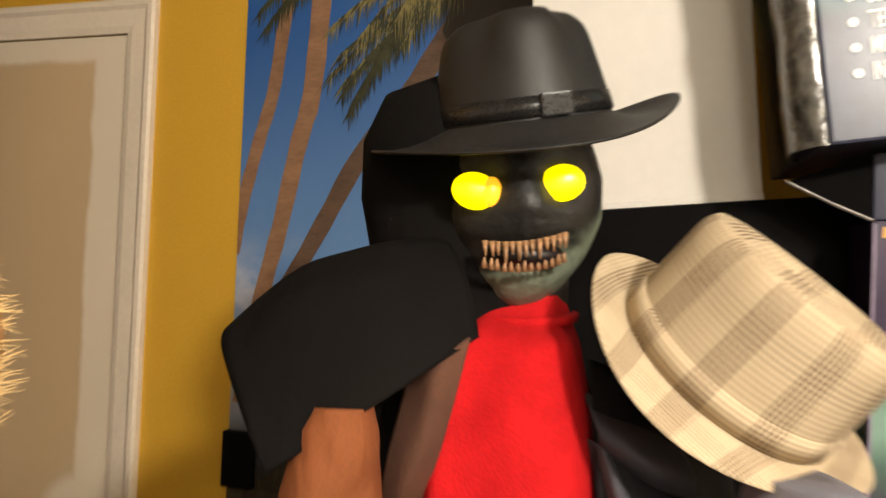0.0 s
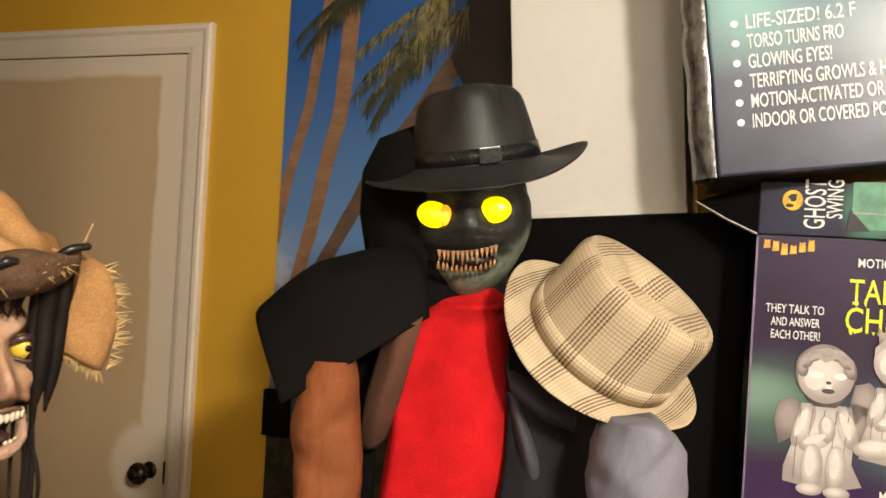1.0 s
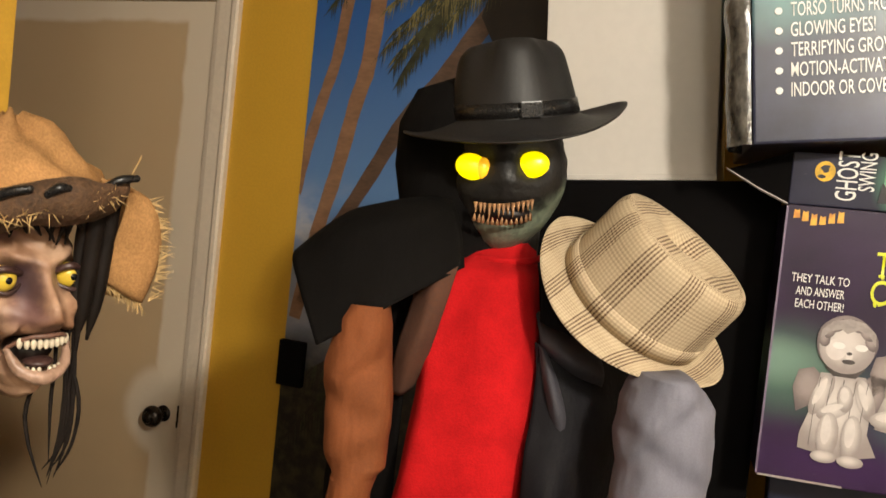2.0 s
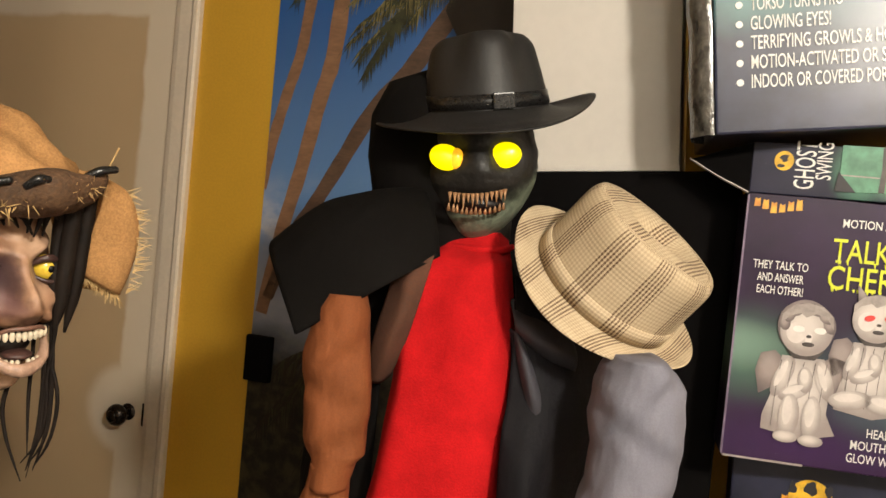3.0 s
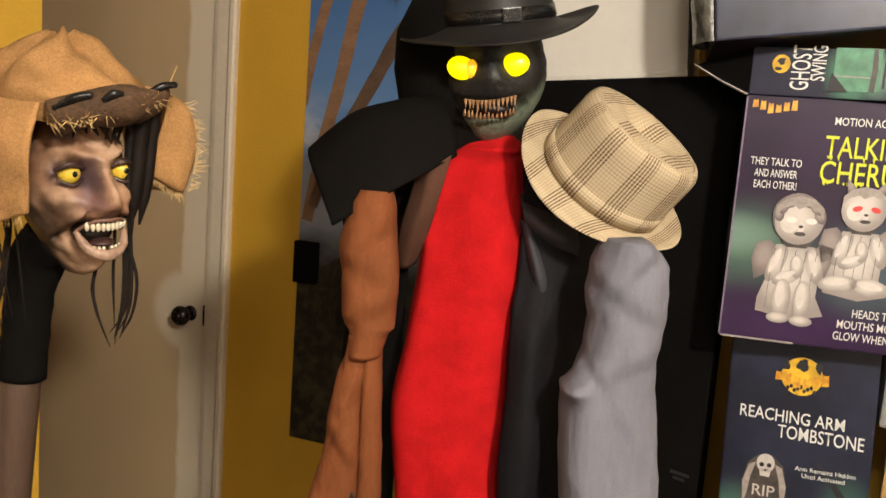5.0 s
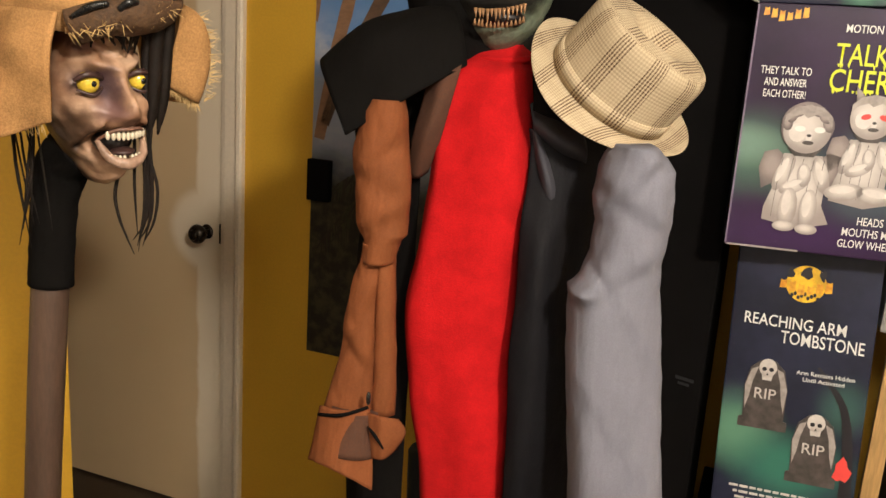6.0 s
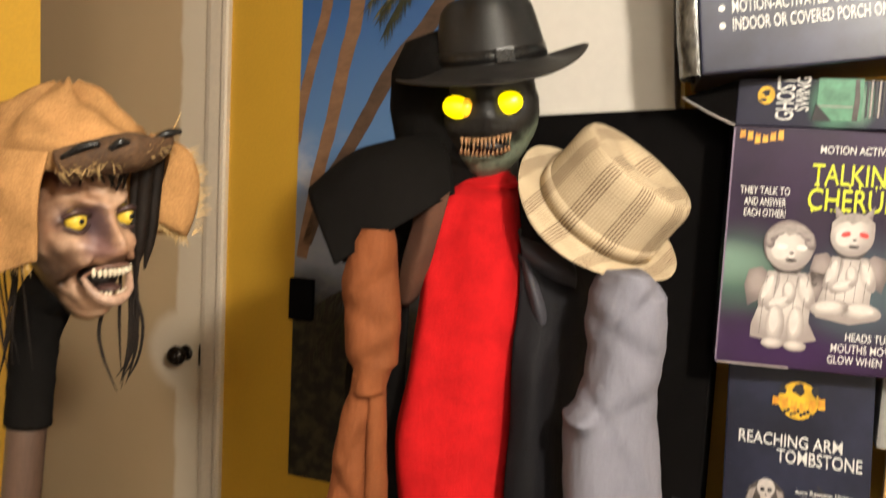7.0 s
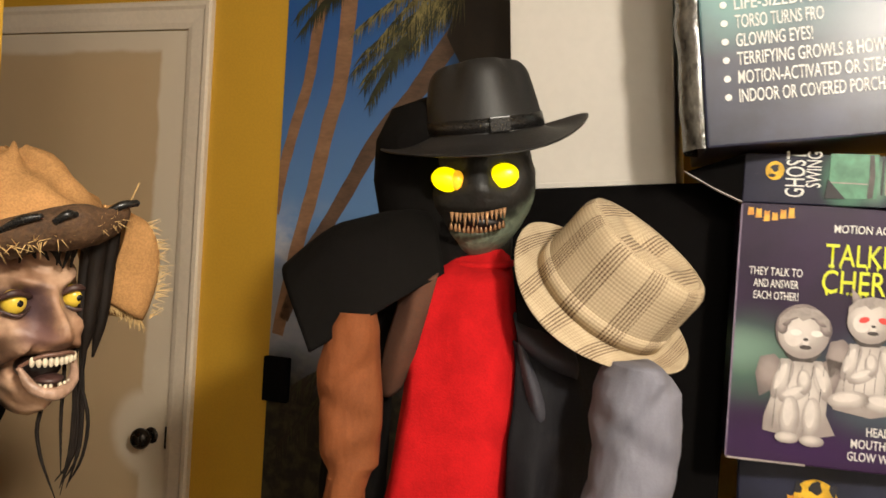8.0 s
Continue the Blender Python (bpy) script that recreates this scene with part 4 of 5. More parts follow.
# ---- hats ----
def hat(ob, crown_m, brim_m, band_m, a=0.078, b=0.098, brim_a=0.140, brim_b=0.160, height=0.105, curl=0.03, dip=0.016, dent=0.020, pinch=0.16, taper=0.80, band_h=0.022, glint=True, rounding=0.17, flop=0.0, lean=(0.0, 0.0), sweep=0.0, droop=0.0):
    """A creased felt hat: crown with a teardrop dent and front pinch, a brim rolled at the sides, and a band. Front is -y."""
    n = 72

    def shape(t, ra, rb):
        # the front is narrower than the back
        k = 1.0 - 0.06 * max(0, -math.sin(t))
        return Vector((ra * math.cos(t) * k, rb * math.sin(t), 0))

    rings = []
    hs = [0.0, 0.12, 0.25, 0.4, 0.55, 0.7, 0.82, 0.90, 0.955, 0.985, 1.0]
    for h in hs:
        k = 1 - (1 - taper) * h ** 1.3
        if h > 0.82:
            k *= 1 - rounding * ((h - 0.82) / 0.18) ** 2.4
        ring = []
        for j in range(n):
            t = 2 * math.pi * j / n
            p = shape(t, a * k, b * k)
            front = math.exp(-((math.sin(t) + 0.72) / 0.35) ** 2)
            side = math.exp(-((abs(math.cos(t)) - 0.62) / 0.25) ** 2) * front
            p *= 1 - pinch * side * h ** 2
            p.z = h * height + 0.010 * h * math.sin(t) * -1
            p += Vector((lean[0], lean[1], 0)) * h
            ring.append(p)
        rings.append(ring)
    for q in (0.9, 0.76, 0.6, 0.44, 0.28, 0.13, 0.02):
        ring = []
        for j in range(n):
            t = 2 * math.pi * j / n
            c = Vector((lean[0], lean[1], 0))
            p = c + (rings[10][j] - c) * q
            r = Vector(((p.x - c.x) / (a * 0.42), (p.y - c.y - 0.006) / (b * 0.55)))
            z = rings[10][j].z + 0.004 * (1 - q)
            z -= dent * (1 - min(1, max(0, (r.length - 0.35) / 0.75))) ** 1.2
            p.z = z
            ring.append(p)
        rings.append(ring)
    lens = [0.0]
    for i in range(1, len(rings)):
        lens.append(lens[-1] + (rings[i][0] - rings[i - 1][0]).length)

    def crown_uv(i, j):
        if i <= 10:
            return (j / n * 2 * math.pi * (a + b) / 2, lens[i])
        q = rings[i][j % n]
        return (q.x + 0.011, q.y + 0.013)

    bm = loft(rings, caps=False, uvs=crown_uv)
    part("crown", bm, crown_m, ob, smooth=True)
    # brim: an upper and a lower skin with a rolled edge
    top, under = [], []
    fr = [0.0, 0.12, 0.3, 0.5, 0.7, 0.86, 0.95, 1.0]
    for f in fr:
        ru, rl = [], []
        for j in range(n):
            t = 2 * math.pi * j / n
            p = shape(t, a + (brim_a - a) * f, b + (brim_b - b) * f)
            c2 = math.cos(t) ** 2
            z = curl * c2 * f ** 1.8 - dip * max(0, -math.sin(t)) ** 2 * f ** 1.3 + 0.4 * curl * max(0, math.sin(t)) ** 2 * f ** 2
            z += flop * f ** 1.5 * noise.noise(Vector((math.cos(t) * 1.7, math.sin(t) * 1.7, 5.0)))
            z += sweep * max(0.0, math.cos(t)) ** 3 * f ** 2.5 - droop * math.sin(f * 2.0)
            edge = 0.0016 * (1 - 0.7 * (f == 1.0))
            ru.append(Vector((p.x, p.y, z + edge)))
            rl.append(Vector((p.x, p.y, z - edge)))
        top.append(ru), under.append(rl)
    bm = loft(under + top[::-1], caps=False, uvs=lambda i, j: ((top[0][j % n].x * (1 + 0.6 * (fr[i] if i < 8 else fr[15 - i])) + 0.011), (top[0][j % n].y * (1 + 0.6 * (fr[i] if i < 8 else fr[15 - i])) + 0.012)))
    part("brim", bm, brim_m, ob, smooth=True)
    rings2 = []
    for h, off in ((0.004, 0.0004), (0.004, 0.0022), (band_h, 0.0022), (band_h, 0.0004)):
        ring = []
        for j in range(n):
            t = 2 * math.pi * j / n
            hh = h / height
            p = shape(t, a * (1 - (1 - taper) * hh ** 1.3) + off, b * (1 - (1 - taper) * hh ** 1.3) + off)
            p.z = h
            p += Vector((lean[0], lean[1], 0)) * hh
            ring.append(p)
        rings2.append(ring)
    part("hat_band", loft(rings2, caps=False, uvs=lambda i, j: (j / n * math.pi * (a + b), rings2[i][j % n].z)), band_m, ob, smooth=True)
    # small satin block added where the band shows a highlight
    if glint:
        part("band_glint", block(-0.014, 0.014, -b - 0.005, -b + 0.002, 0.003, band_h + 0.001, 0.0015), BLACK_BAND, ob, "raised satin block standing for the band's highlight", at=pose(0, 0, 0, 0, 0, 6))


fedora = thing("black_fedora", "black felt fedora with satin band, tilted on the dummy", "hat", pose(0.0435, 0.778, 1.6775, 9, -9.6, 4))
hat(fedora, BLACK_FELT, BLACK_FELT, BLACK_BAND, a=0.086, b=0.102, brim_a=0.150, brim_b=0.158, height=0.0905, taper=0.78, dent=0.034, pinch=0.2, curl=0.003, dip=0.008, rounding=0.12, sweep=0.022, droop=0.015, lean=(0.0, 0.008))
trilby = thing("plaid_trilby", "tan glen-check trilby resting aslant on the dummy's grey shoulder", "hat", pose(0.200, 0.650, 1.456, 28, 31, 0) @ pose(0, 0, 0, 0, 0, -24))
hat(trilby, PLAID, PLAID, PLAID, a=0.096, b=0.088, brim_a=0.134, brim_b=0.122, height=0.101, curl=0.012, dip=0.014, dent=0.028, pinch=0.07, taper=0.97, band_h=0.026, glint=False, rounding=0.07, lean=(0.004, 0.002))


# ---- the dressed dummy: one plain mesh ----
def dummy():
    bm = bmesh.new()
    c = Vector((0.043, 0.775, 1.588))
    rings = []
    n = 40
    for i in range(31):
        v = i / 30
        z = 0.115 - 0.213 * v
        prof = math.sin(math.pi * min(1, max(0.0, (v * 0.94 + 0.05)))) ** 0.55
        jaw = 1.0 if v < 0.5 else 1 - 0.16 * ((v - 0.5) / 0.5) ** 2
        ring = []
        for j in range(n):
            t = 2 * math.pi * j / n
            x, y = 0.078 * prof * jaw * math.cos(t), 0.092 * prof * math.sin(t)
            front = max(0, -math.sin(t)) ** 3
            y -= 0.010 * front * (1 if 0.62 < v < 0.95 else 0.2)
            # sockets and cheeks
            for ex in (-0.047, 0.029):
                d2 = ((x - ex) / 0.024) ** 2 + ((z - 0.024) / 0.020) ** 2
                y += 0.022 * math.exp(-d2) * (front > 0.02)
            y += 0.020 * math.exp(-((x - 0.004) / 0.05) ** 4 - ((z + 0.037) / 0.017) ** 2) * (front > 0.02)
            y -= 0.012 * math.exp(-((x - 0.002) / 0.014) ** 2 - ((z - 0.006) / 0.02) ** 2) * (front > 0.02)
            w = 0.0022 * noise.noise(Vector((x * 70, y * 70, z * 70)))
            ring.append(c + Vector((x + w, y + w, z + 0.004 * math.cos(t) * v)))
        rings.append(ring)
    loft(rings, bm=bm)
    for f in bm.faces:
        m = f.calc_center_median() - c
        f.material_index = 0
    ball(c + Vector((0.0, -0.064, -0.041)), (0.036, 0.024, 0.0145), bm, 2)
    # glowing lenses
    for ex, ez, mt in ((-0.047, 0.013, 3), (0.029, 0.023, 3)):
        own = ball((0, 0, 0), (0.0205, 0.008, 0.0165))
        own.transform(Matrix.Translation(c + Vector((ex, -0.077, ez))) @ pose(0, 0, 0, 0, 12 if ex < 0 else -14, 0))
        join(bm, own, mt)
    ball(c + Vector((-0.0325, -0.0795, 0.0125)), (0.0090, 0.0078, 0.0135), bm, 5, 14, 10)
    rnd = random.Random(5)
    for k in range(13):
        x = -0.034 + 0.0058 * k + 0.0012 * (rnd.random() - 0.5)
        e = math.sqrt(max(0.05, 1 - (x / 0.050) ** 2))
        y = -0.064 - 0.026 * e
        zt = -0.0295 + 3.4 * x * x + 0.14 * x
        h = 0.010 + 0.007 * (k in (3, 5, 8)) + 0.004 * rnd.random()
        cone(c + Vector((x - 0.003, y, zt)), c + Vector((x - 0.002, y - 0.002, zt - h)), 0.0030, 0.0006, 8, bm, 4)
        zb = -0.0555 + 4.6 * x * x + 0.10 * x
        cone(c + Vector((x - 0.003, y + 0.001, zb)), c + Vector((x - 0.003, y - 0.002, zb + 0.006 + 0.004 * rnd.random())), 0.0030, 0.0007, 8, bm, 4)
    # neck, trunk and legs under the clothes
    tube([(0.05, 0.79, 1.53), (0.05, 0.79, 1.45), (0.05, 0.79, 1.40)], [0.045, 0.045, 0.08], 18, bm, 1)
    tube([(0.045, 0.79, 1.42), (0.04, 0.79, 1.2), (0.04, 0.79, 0.8)], [0.065, 0.075, 0.075], 18, bm, 1)
    for sx in (-0.01, 0.12):
        tube([(sx, 0.78, 0.82), (sx, 0.79, 0.4), (sx, 0.78, 0.03)], [0.05, 0.042, 0.035], 14, bm, 1)
        ball((sx, 0.74, 0.03), (0.045, 0.10, 0.03), bm, 1)
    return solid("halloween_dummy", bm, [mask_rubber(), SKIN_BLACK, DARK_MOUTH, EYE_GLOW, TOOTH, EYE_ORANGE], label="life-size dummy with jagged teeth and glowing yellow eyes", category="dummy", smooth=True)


dummy()


def sheet(rows_, mats, name, parent, thick=0.003, wrinkle=0.006, freq=18, label="", seed=0.0, sub=6):
    """A cloth panel over a grid of control points, refined and rumpled, with real thickness."""
    R = len(rows_)
    C = len(rows_[0])

    def cr(p, t):
        k = min(int(t), len(p) - 2)
        f = t - k
        a, b, c, d = p[max(k - 1, 0)], p[k], p[k + 1], p[min(k + 2, len(p) - 1)]
        return 0.5 * ((2 * b) + (c - a) * f + (2 * a - 5 * b + 4 * c - d) * f * f + (3 * b - a - 3 * c + d) * f ** 3)

    G = [[Vector(p) for p in r] for r in rows_]
    nu, nv = (C - 1) * sub, (R - 1) * sub
    cols = [[cr(r, i / sub) for i in range(nu + 1)] for r in G]
    pts = [[cr([cols[r][i] for r in range(R)], j / sub) for i in range(nu + 1)] for j in range(nv + 1)]
    nrm = []
    for j in range(nv + 1):
        row = []
        for i in range(nu + 1):
            du = pts[j][min(i + 1, nu)] - pts[j][max(i - 1, 0)]
            dv = pts[min(j + 1, nv)][i] - pts[max(j - 1, 0)][i]
            row.append(du.cross(dv).normalized())
        nrm.append(row)
    for j in range(nv + 1):
        for i in range(nu + 1):
            q = pts[j][i]
            w = noise.noise(Vector((q.x * freq + seed, q.y * freq, q.z * freq * 0.45))) + 0.5 * noise.noise(Vector((q.x * freq * 2.3, q.y * freq * 2 + seed, q.z * freq)))
            pts[j][i] = q + nrm[j][i] * w * wrinkle
    bm = bmesh.new()
    A = [[bm.verts.new(pts[j][i] + nrm[j][i] * thick / 2) for i in range(nu + 1)] for j in range(nv + 1)]
    B = [[bm.verts.new(pts[j][i] - nrm[j][i] * thick / 2) for i in range(nu + 1)] for j in range(nv + 1)]
    for j in range(nv):
        for i in range(nu):
            bm.faces.new((A[j][i], A[j][i + 1], A[j + 1][i + 1], A[j + 1][i]))
            bm.faces.new((B[j][i], B[j + 1][i], B[j + 1][i + 1], B[j][i + 1]))
    for i in range(nu):
        bm.faces.new((A[0][i], B[0][i], B[0][i + 1], A[0][i + 1]))
        bm.faces.new((A[nv][i], A[nv][i + 1], B[nv][i + 1], B[nv][i]))
    for j in range(nv):
        bm.faces.new((A[j][0], A[j + 1][0], B[j + 1][0], B[j][0]))
        bm.faces.new((A[j][nu], B[j][nu], B[j + 1][nu], A[j + 1][nu]))
    return part(name, bm, mats, parent, label, True)


# red fleece front
shirt = thing("red_tunic", "long bright red fleece tunic hanging on the dummy", "tunic", Matrix())
TUNIC = [(1.512, 0.014, 0.090, 0.750), (1.486, 0.004, 0.094, 0.710), (1.469, -0.018, 0.098, 0.672), (1.429, -0.041, 0.101, 0.650), (1.374, -0.045, 0.103, 0.640), (1.310, -0.046, 0.105, 0.632),
         (1.208, -0.054, 0.106, 0.626), (1.113, -0.066, 0.111, 0.624), (1.033, -0.062, 0.114, 0.626), (0.941, -0.050, 0.118, 0.630), (0.847, -0.032, 0.118, 0.634), (0.700, -0.020, 0.118, 0.640)]
sheet([[(a, y + 0.060, z), (a + 0.06 * (b - a), y + 0.014, z), (a + 0.30 * (b - a), y + 0.004, z), (a + 0.55 * (b - a), y - 0.006, z), (a + 0.82 * (b - a), y, z), (b, y + 0.040, z)] for z, a, b, y in TUNIC],
      RED_CLOTH, "tunic_front", shirt, wrinkle=0.007, freq=10, sub=8, label="bright red fleece front")
part("collar", tube([(0.004, 0.750, 1.490), (0.020, 0.717, 1.488), (0.050, 0.705, 1.487), (0.082, 0.715, 1.490), (0.096, 0.750, 1.494)], [0.004, 0.005, 0.005, 0.005, 0.004], 10, wrinkle=0.1, freq=40), RED_CLOTH, shirt, "rolled red neckline", True)
# black hood and shoulder cape
cape = thing("black_cape", "black cloth hood and stiff shoulder cape on the dummy", "cape", Matrix())
tube_bm = bmesh.new()
rings = []
for i, (x, y, z, ra, rb) in enumerate([(0.015, 0.84, 1.730, 0.060, 0.055), (-0.002, 0.84, 1.708, 0.094, 0.085), (-0.008, 0.83, 1.66, 0.106, 0.098), (-0.010, 0.83, 1.60, 0.106, 0.100), (-0.008, 0.82, 1.55, 0.096, 0.095), (0.0, 0.81, 1.50, 0.090, 0.085), (0.01, 0.80, 1.45, 0.10, 0.08), (0.01, 0.80, 1.40, 0.12, 0.08)]):
    rings.append([(x + ra * math.cos(2 * math.pi * j / 32) * (1 + 0.03 * noise.noise(Vector((j * 0.4, z * 12, 0)))), y + rb * math.sin(2 * math.pi * j / 32), z) for j in range(32)])
part("hood", loft(rings, bm=tube_bm), BLACK_CLOTH, cape, smooth=True)
sheet([
    [(0.000, 0.650, 1.476), (-0.056, 0.605, 1.441), (-0.115, 0.590, 1.401), (-0.156, 0.592, 1.374)],
    [(-0.006, 0.662, 1.505), (-0.066, 0.615, 1.478), (-0.130, 0.602, 1.446), (-0.176, 0.608, 1.414)],
    [(-0.016, 0.695, 1.536), (-0.076, 0.648, 1.532), (-0.140, 0.640, 1.510), (-0.205, 0.652, 1.462)],
    [(-0.030, 0.76, 1.556), (-0.090, 0.735, 1.549), (-0.155, 0.730, 1.525), (-0.216, 0.740, 1.468)],
    [(-0.030, 0.86, 1.53), (-0.090, 0.86, 1.515), (-0.155, 0.85, 1.480), (-0.200, 0.84, 1.42)],
    [(-0.030, 0.90, 1.43), (-0.090, 0.91, 1.41), (-0.150, 0.90, 1.38), (-0.190, 0.88, 1.34)],
], BLACK_CLOTH, "shoulder_cape", cape, thick=0.006, wrinkle=0.003, freq=14)


def creases(bm, lines, cx):
    """Presses slanting creases into a sleeve: height, slant and depth of each, sharper on one side."""
    for v in bm.verts:
        for z, slant, depth in lines:
            q = (v.co.z - z - slant * (v.co.x - cx)) / 0.016
            k = math.exp(-q * q) - 0.6 * math.exp(-((q - 1.5) / 1.1) ** 2)
            v.co.y += depth * k
            v.co.x -= depth * 0.3 * k * (1 if v.co.x > cx else -1)


# two-coloured coat
coat = thing("split_coat", "long open coat, half tan brown and half grey", "coat", Matrix())
def sleeve(rows_, depth, y0, wrinkle=0.004, freq=26.0, n=44, seed=0.0, ridge=0.5, lean=0.0):
    """A hanging sleeve from rows of height, left edge and right edge; ridge: where along the width its front edge lies."""
    dense = []
    for k in range(len(rows_) - 1):
        for q in range(7):
            f = q / 7
            dense.append([a + (b - a) * f for a, b in zip(rows_[k], rows_[k + 1])])
    dense.append(list(rows_[-1]))
    rings = []
    for row in dense:
        z, a, b = row[:3]
        r_ = row[3] if len(row) > 3 else ridge
        w, peak = b - a, a + r_ * (b - a)
        ring = []
        for j in range(n):
            t = 2 * math.pi * j / n
            cx = -math.cos(t)
            x = peak + (cx * (b - peak) if cx > 0 else cx * (peak - a))
            y = y0 + lean * (1.4 - z) - depth * math.sin(t) * (abs(math.sin(t)) ** -0.15 if abs(math.sin(t)) > 0.02 else 1.0)
            p = Vector((x, y, z))
            g = noise.noise(Vector((x * freq, y * freq, z * freq * 0.7 + seed))) + 0.6 * noise.noise(Vector((x * freq * 2.4 + seed, y * freq * 2.4, z * freq * 2.0)))
            out = Vector((cx, -math.sin(t), 0))
            ring.append(p + out * wrinkle * g)
        rings.append(ring)
    return loft(rings)


bm = sleeve([(1.425, -0.126, -0.080), (1.408, -0.138, -0.075), (1.361, -0.147, -0.070), (1.330, -0.148, -0.066), (1.291, -0.145, -0.064), (1.251, -0.140, -0.063), (1.236, -0.136, -0.064), (1.225, -0.130, -0.074), (1.195, -0.128, -0.082)], 0.040, 0.618, 0.0022, ridge=0.45)
creases(bm, [(1.35, 0.9, 0.004), (1.30, -0.5, 0.003), (1.245, 0.5, 0.005)], -0.10)
brown_sleeve = part("brown_sleeve", bm, BROWN_CLOTH, coat, "tan brown cloth sleeve", True)
bm = sleeve([(1.222, -0.128, -0.098), (1.193, -0.132, -0.100), (1.168, -0.142, -0.102), (1.126, -0.148, -0.103), (1.083, -0.153, -0.104), (1.039, -0.158, -0.104), (0.994, -0.170, -0.103), (0.960, -0.180, -0.102)], 0.026, 0.606, 0.0022, 30, ridge=0.55, lean=0.04)
creases(bm, [(1.18, 0.8, 0.003), (1.10, 1.6, 0.003), (1.05, -1.2, 0.003)], -0.13)
part("forearm", bm, BROWN_CLOTH, brown_sleeve, "creased tan forearm of the sleeve", True)
bm = sleeve([(1.222, -0.112, -0.080), (1.168, -0.109, -0.079), (1.083, -0.107, -0.075), (1.039, -0.107, -0.072), (0.955, -0.107, -0.070)], 0.022, 0.612, 0.0016, 30, ridge=0.4, seed=5.0, lean=0.03)
part("sleeve_fold", bm, BROWN_CLOTH, brown_sleeve, "flat lengthwise fold of tan cloth", True)
sheet([[(-0.180, 0.600, 0.968), (-0.142, 0.575, 0.975), (-0.104, 0.590, 0.974)], [(-0.187, 0.598, 0.922), (-0.145, 0.568, 0.924), (-0.098, 0.585, 0.918)], [(-0.195, 0.595, 0.881), (-0.150, 0.562, 0.885), (-0.094, 0.580, 0.848)]],
      BROWN_CLOTH, "cuff", brown_sleeve, wrinkle=0.004, freq=30, label="flared tan cuff")
sheet([[(-0.110, 0.590, 0.968), (-0.082, 0.572, 0.972), (-0.060, 0.585, 0.964)], [(-0.106, 0.588, 0.935), (-0.078, 0.568, 0.936), (-0.048, 0.585, 0.944)], [(-0.101, 0.588, 0.900), (-0.080, 0.570, 0.905), (-0.063, 0.585, 0.913)]],
      BROWN_CLOTH, "cuff_flap", brown_sleeve, wrinkle=0.003, freq=30, label="turned-back tan cuff flap")
part("cuff_lining", tube([(-0.128, 0.612, 0.965), (-0.132, 0.608, 0.900)], [0.036, 0.046], 24), BROWN_DARK, brown_sleeve, "dark cuff lining", True)
part("cuff_seam", tube([(-0.181, 0.592, 0.957), (-0.142, 0.568, 0.970), (-0.105, 0.580, 0.981)], [0.0025, 0.0030, 0.0025], 8), BLACK_CLOTH, brown_sleeve, "dark seam above the cuff", True)
part("cuff_slit", tube([(-0.104, 0.576, 0.952), (-0.092, 0.566, 0.944), (-0.078, 0.564, 0.925)], [0.0012, 0.0030, 0.0014], 8), BLACK_CLOTH, brown_sleeve, "dark slit in the cuff", True)
part("button", ball((-0.104, 0.570, 0.999), (0.0035, 0.004, 0.0105)), BLACK_BAND, brown_sleeve, smooth=True)
sheet([
    [(-0.055, 0.66, 1.450), (-0.030, 0.632, 1.462), (-0.006, 0.640, 1.478)],
    [(-0.070, 0.66, 1.37), (-0.047, 0.632, 1.38), (-0.022, 0.640, 1.40)],
    [(-0.074, 0.69, 1.31), (-0.062, 0.680, 1.31), (-0.048, 0.684, 1.32)],
], BROWN_DARK, "brown_lapel", coat, wrinkle=0.004, label="dark brown coat edge")
# side of the brown coat, black to stand for shade beside the tunic
sheet([
    [(-0.14, 0.80, 1.40), (-0.10, 0.72, 1.42), (-0.06, 0.70, 1.44)],
    [(-0.16, 0.80, 1.20), (-0.12, 0.72, 1.20), (-0.06, 0.70, 1.20)],
    [(-0.17, 0.80, 0.90), (-0.13, 0.71, 0.90), (-0.06, 0.70, 0.90)],
    [(-0.17, 0.80, 0.55), (-0.13, 0.71, 0.55), (-0.06, 0.70, 0.55)],
], BLACK_CLOTH, "coat_side", coat, wrinkle=0.008, label="coat side coloured black for the shaded gap")
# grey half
# near-black tone stands for the trilby's shade on the grey cloth
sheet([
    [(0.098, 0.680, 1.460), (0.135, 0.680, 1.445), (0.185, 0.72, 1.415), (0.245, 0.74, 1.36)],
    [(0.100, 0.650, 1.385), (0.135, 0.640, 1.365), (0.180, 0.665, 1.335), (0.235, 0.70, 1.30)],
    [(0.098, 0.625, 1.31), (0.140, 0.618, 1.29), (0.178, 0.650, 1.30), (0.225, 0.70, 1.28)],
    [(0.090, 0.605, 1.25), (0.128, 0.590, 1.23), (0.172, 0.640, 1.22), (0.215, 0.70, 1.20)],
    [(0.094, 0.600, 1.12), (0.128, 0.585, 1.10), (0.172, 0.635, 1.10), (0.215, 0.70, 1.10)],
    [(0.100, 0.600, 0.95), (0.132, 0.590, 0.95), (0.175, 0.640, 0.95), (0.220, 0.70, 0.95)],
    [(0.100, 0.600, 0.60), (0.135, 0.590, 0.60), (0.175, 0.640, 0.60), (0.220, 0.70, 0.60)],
], GREY_DARK, "grey_front", coat, wrinkle=0.014, freq=9, label="grey coat front in deep folds, coloured dark for shade", seed=4.0)
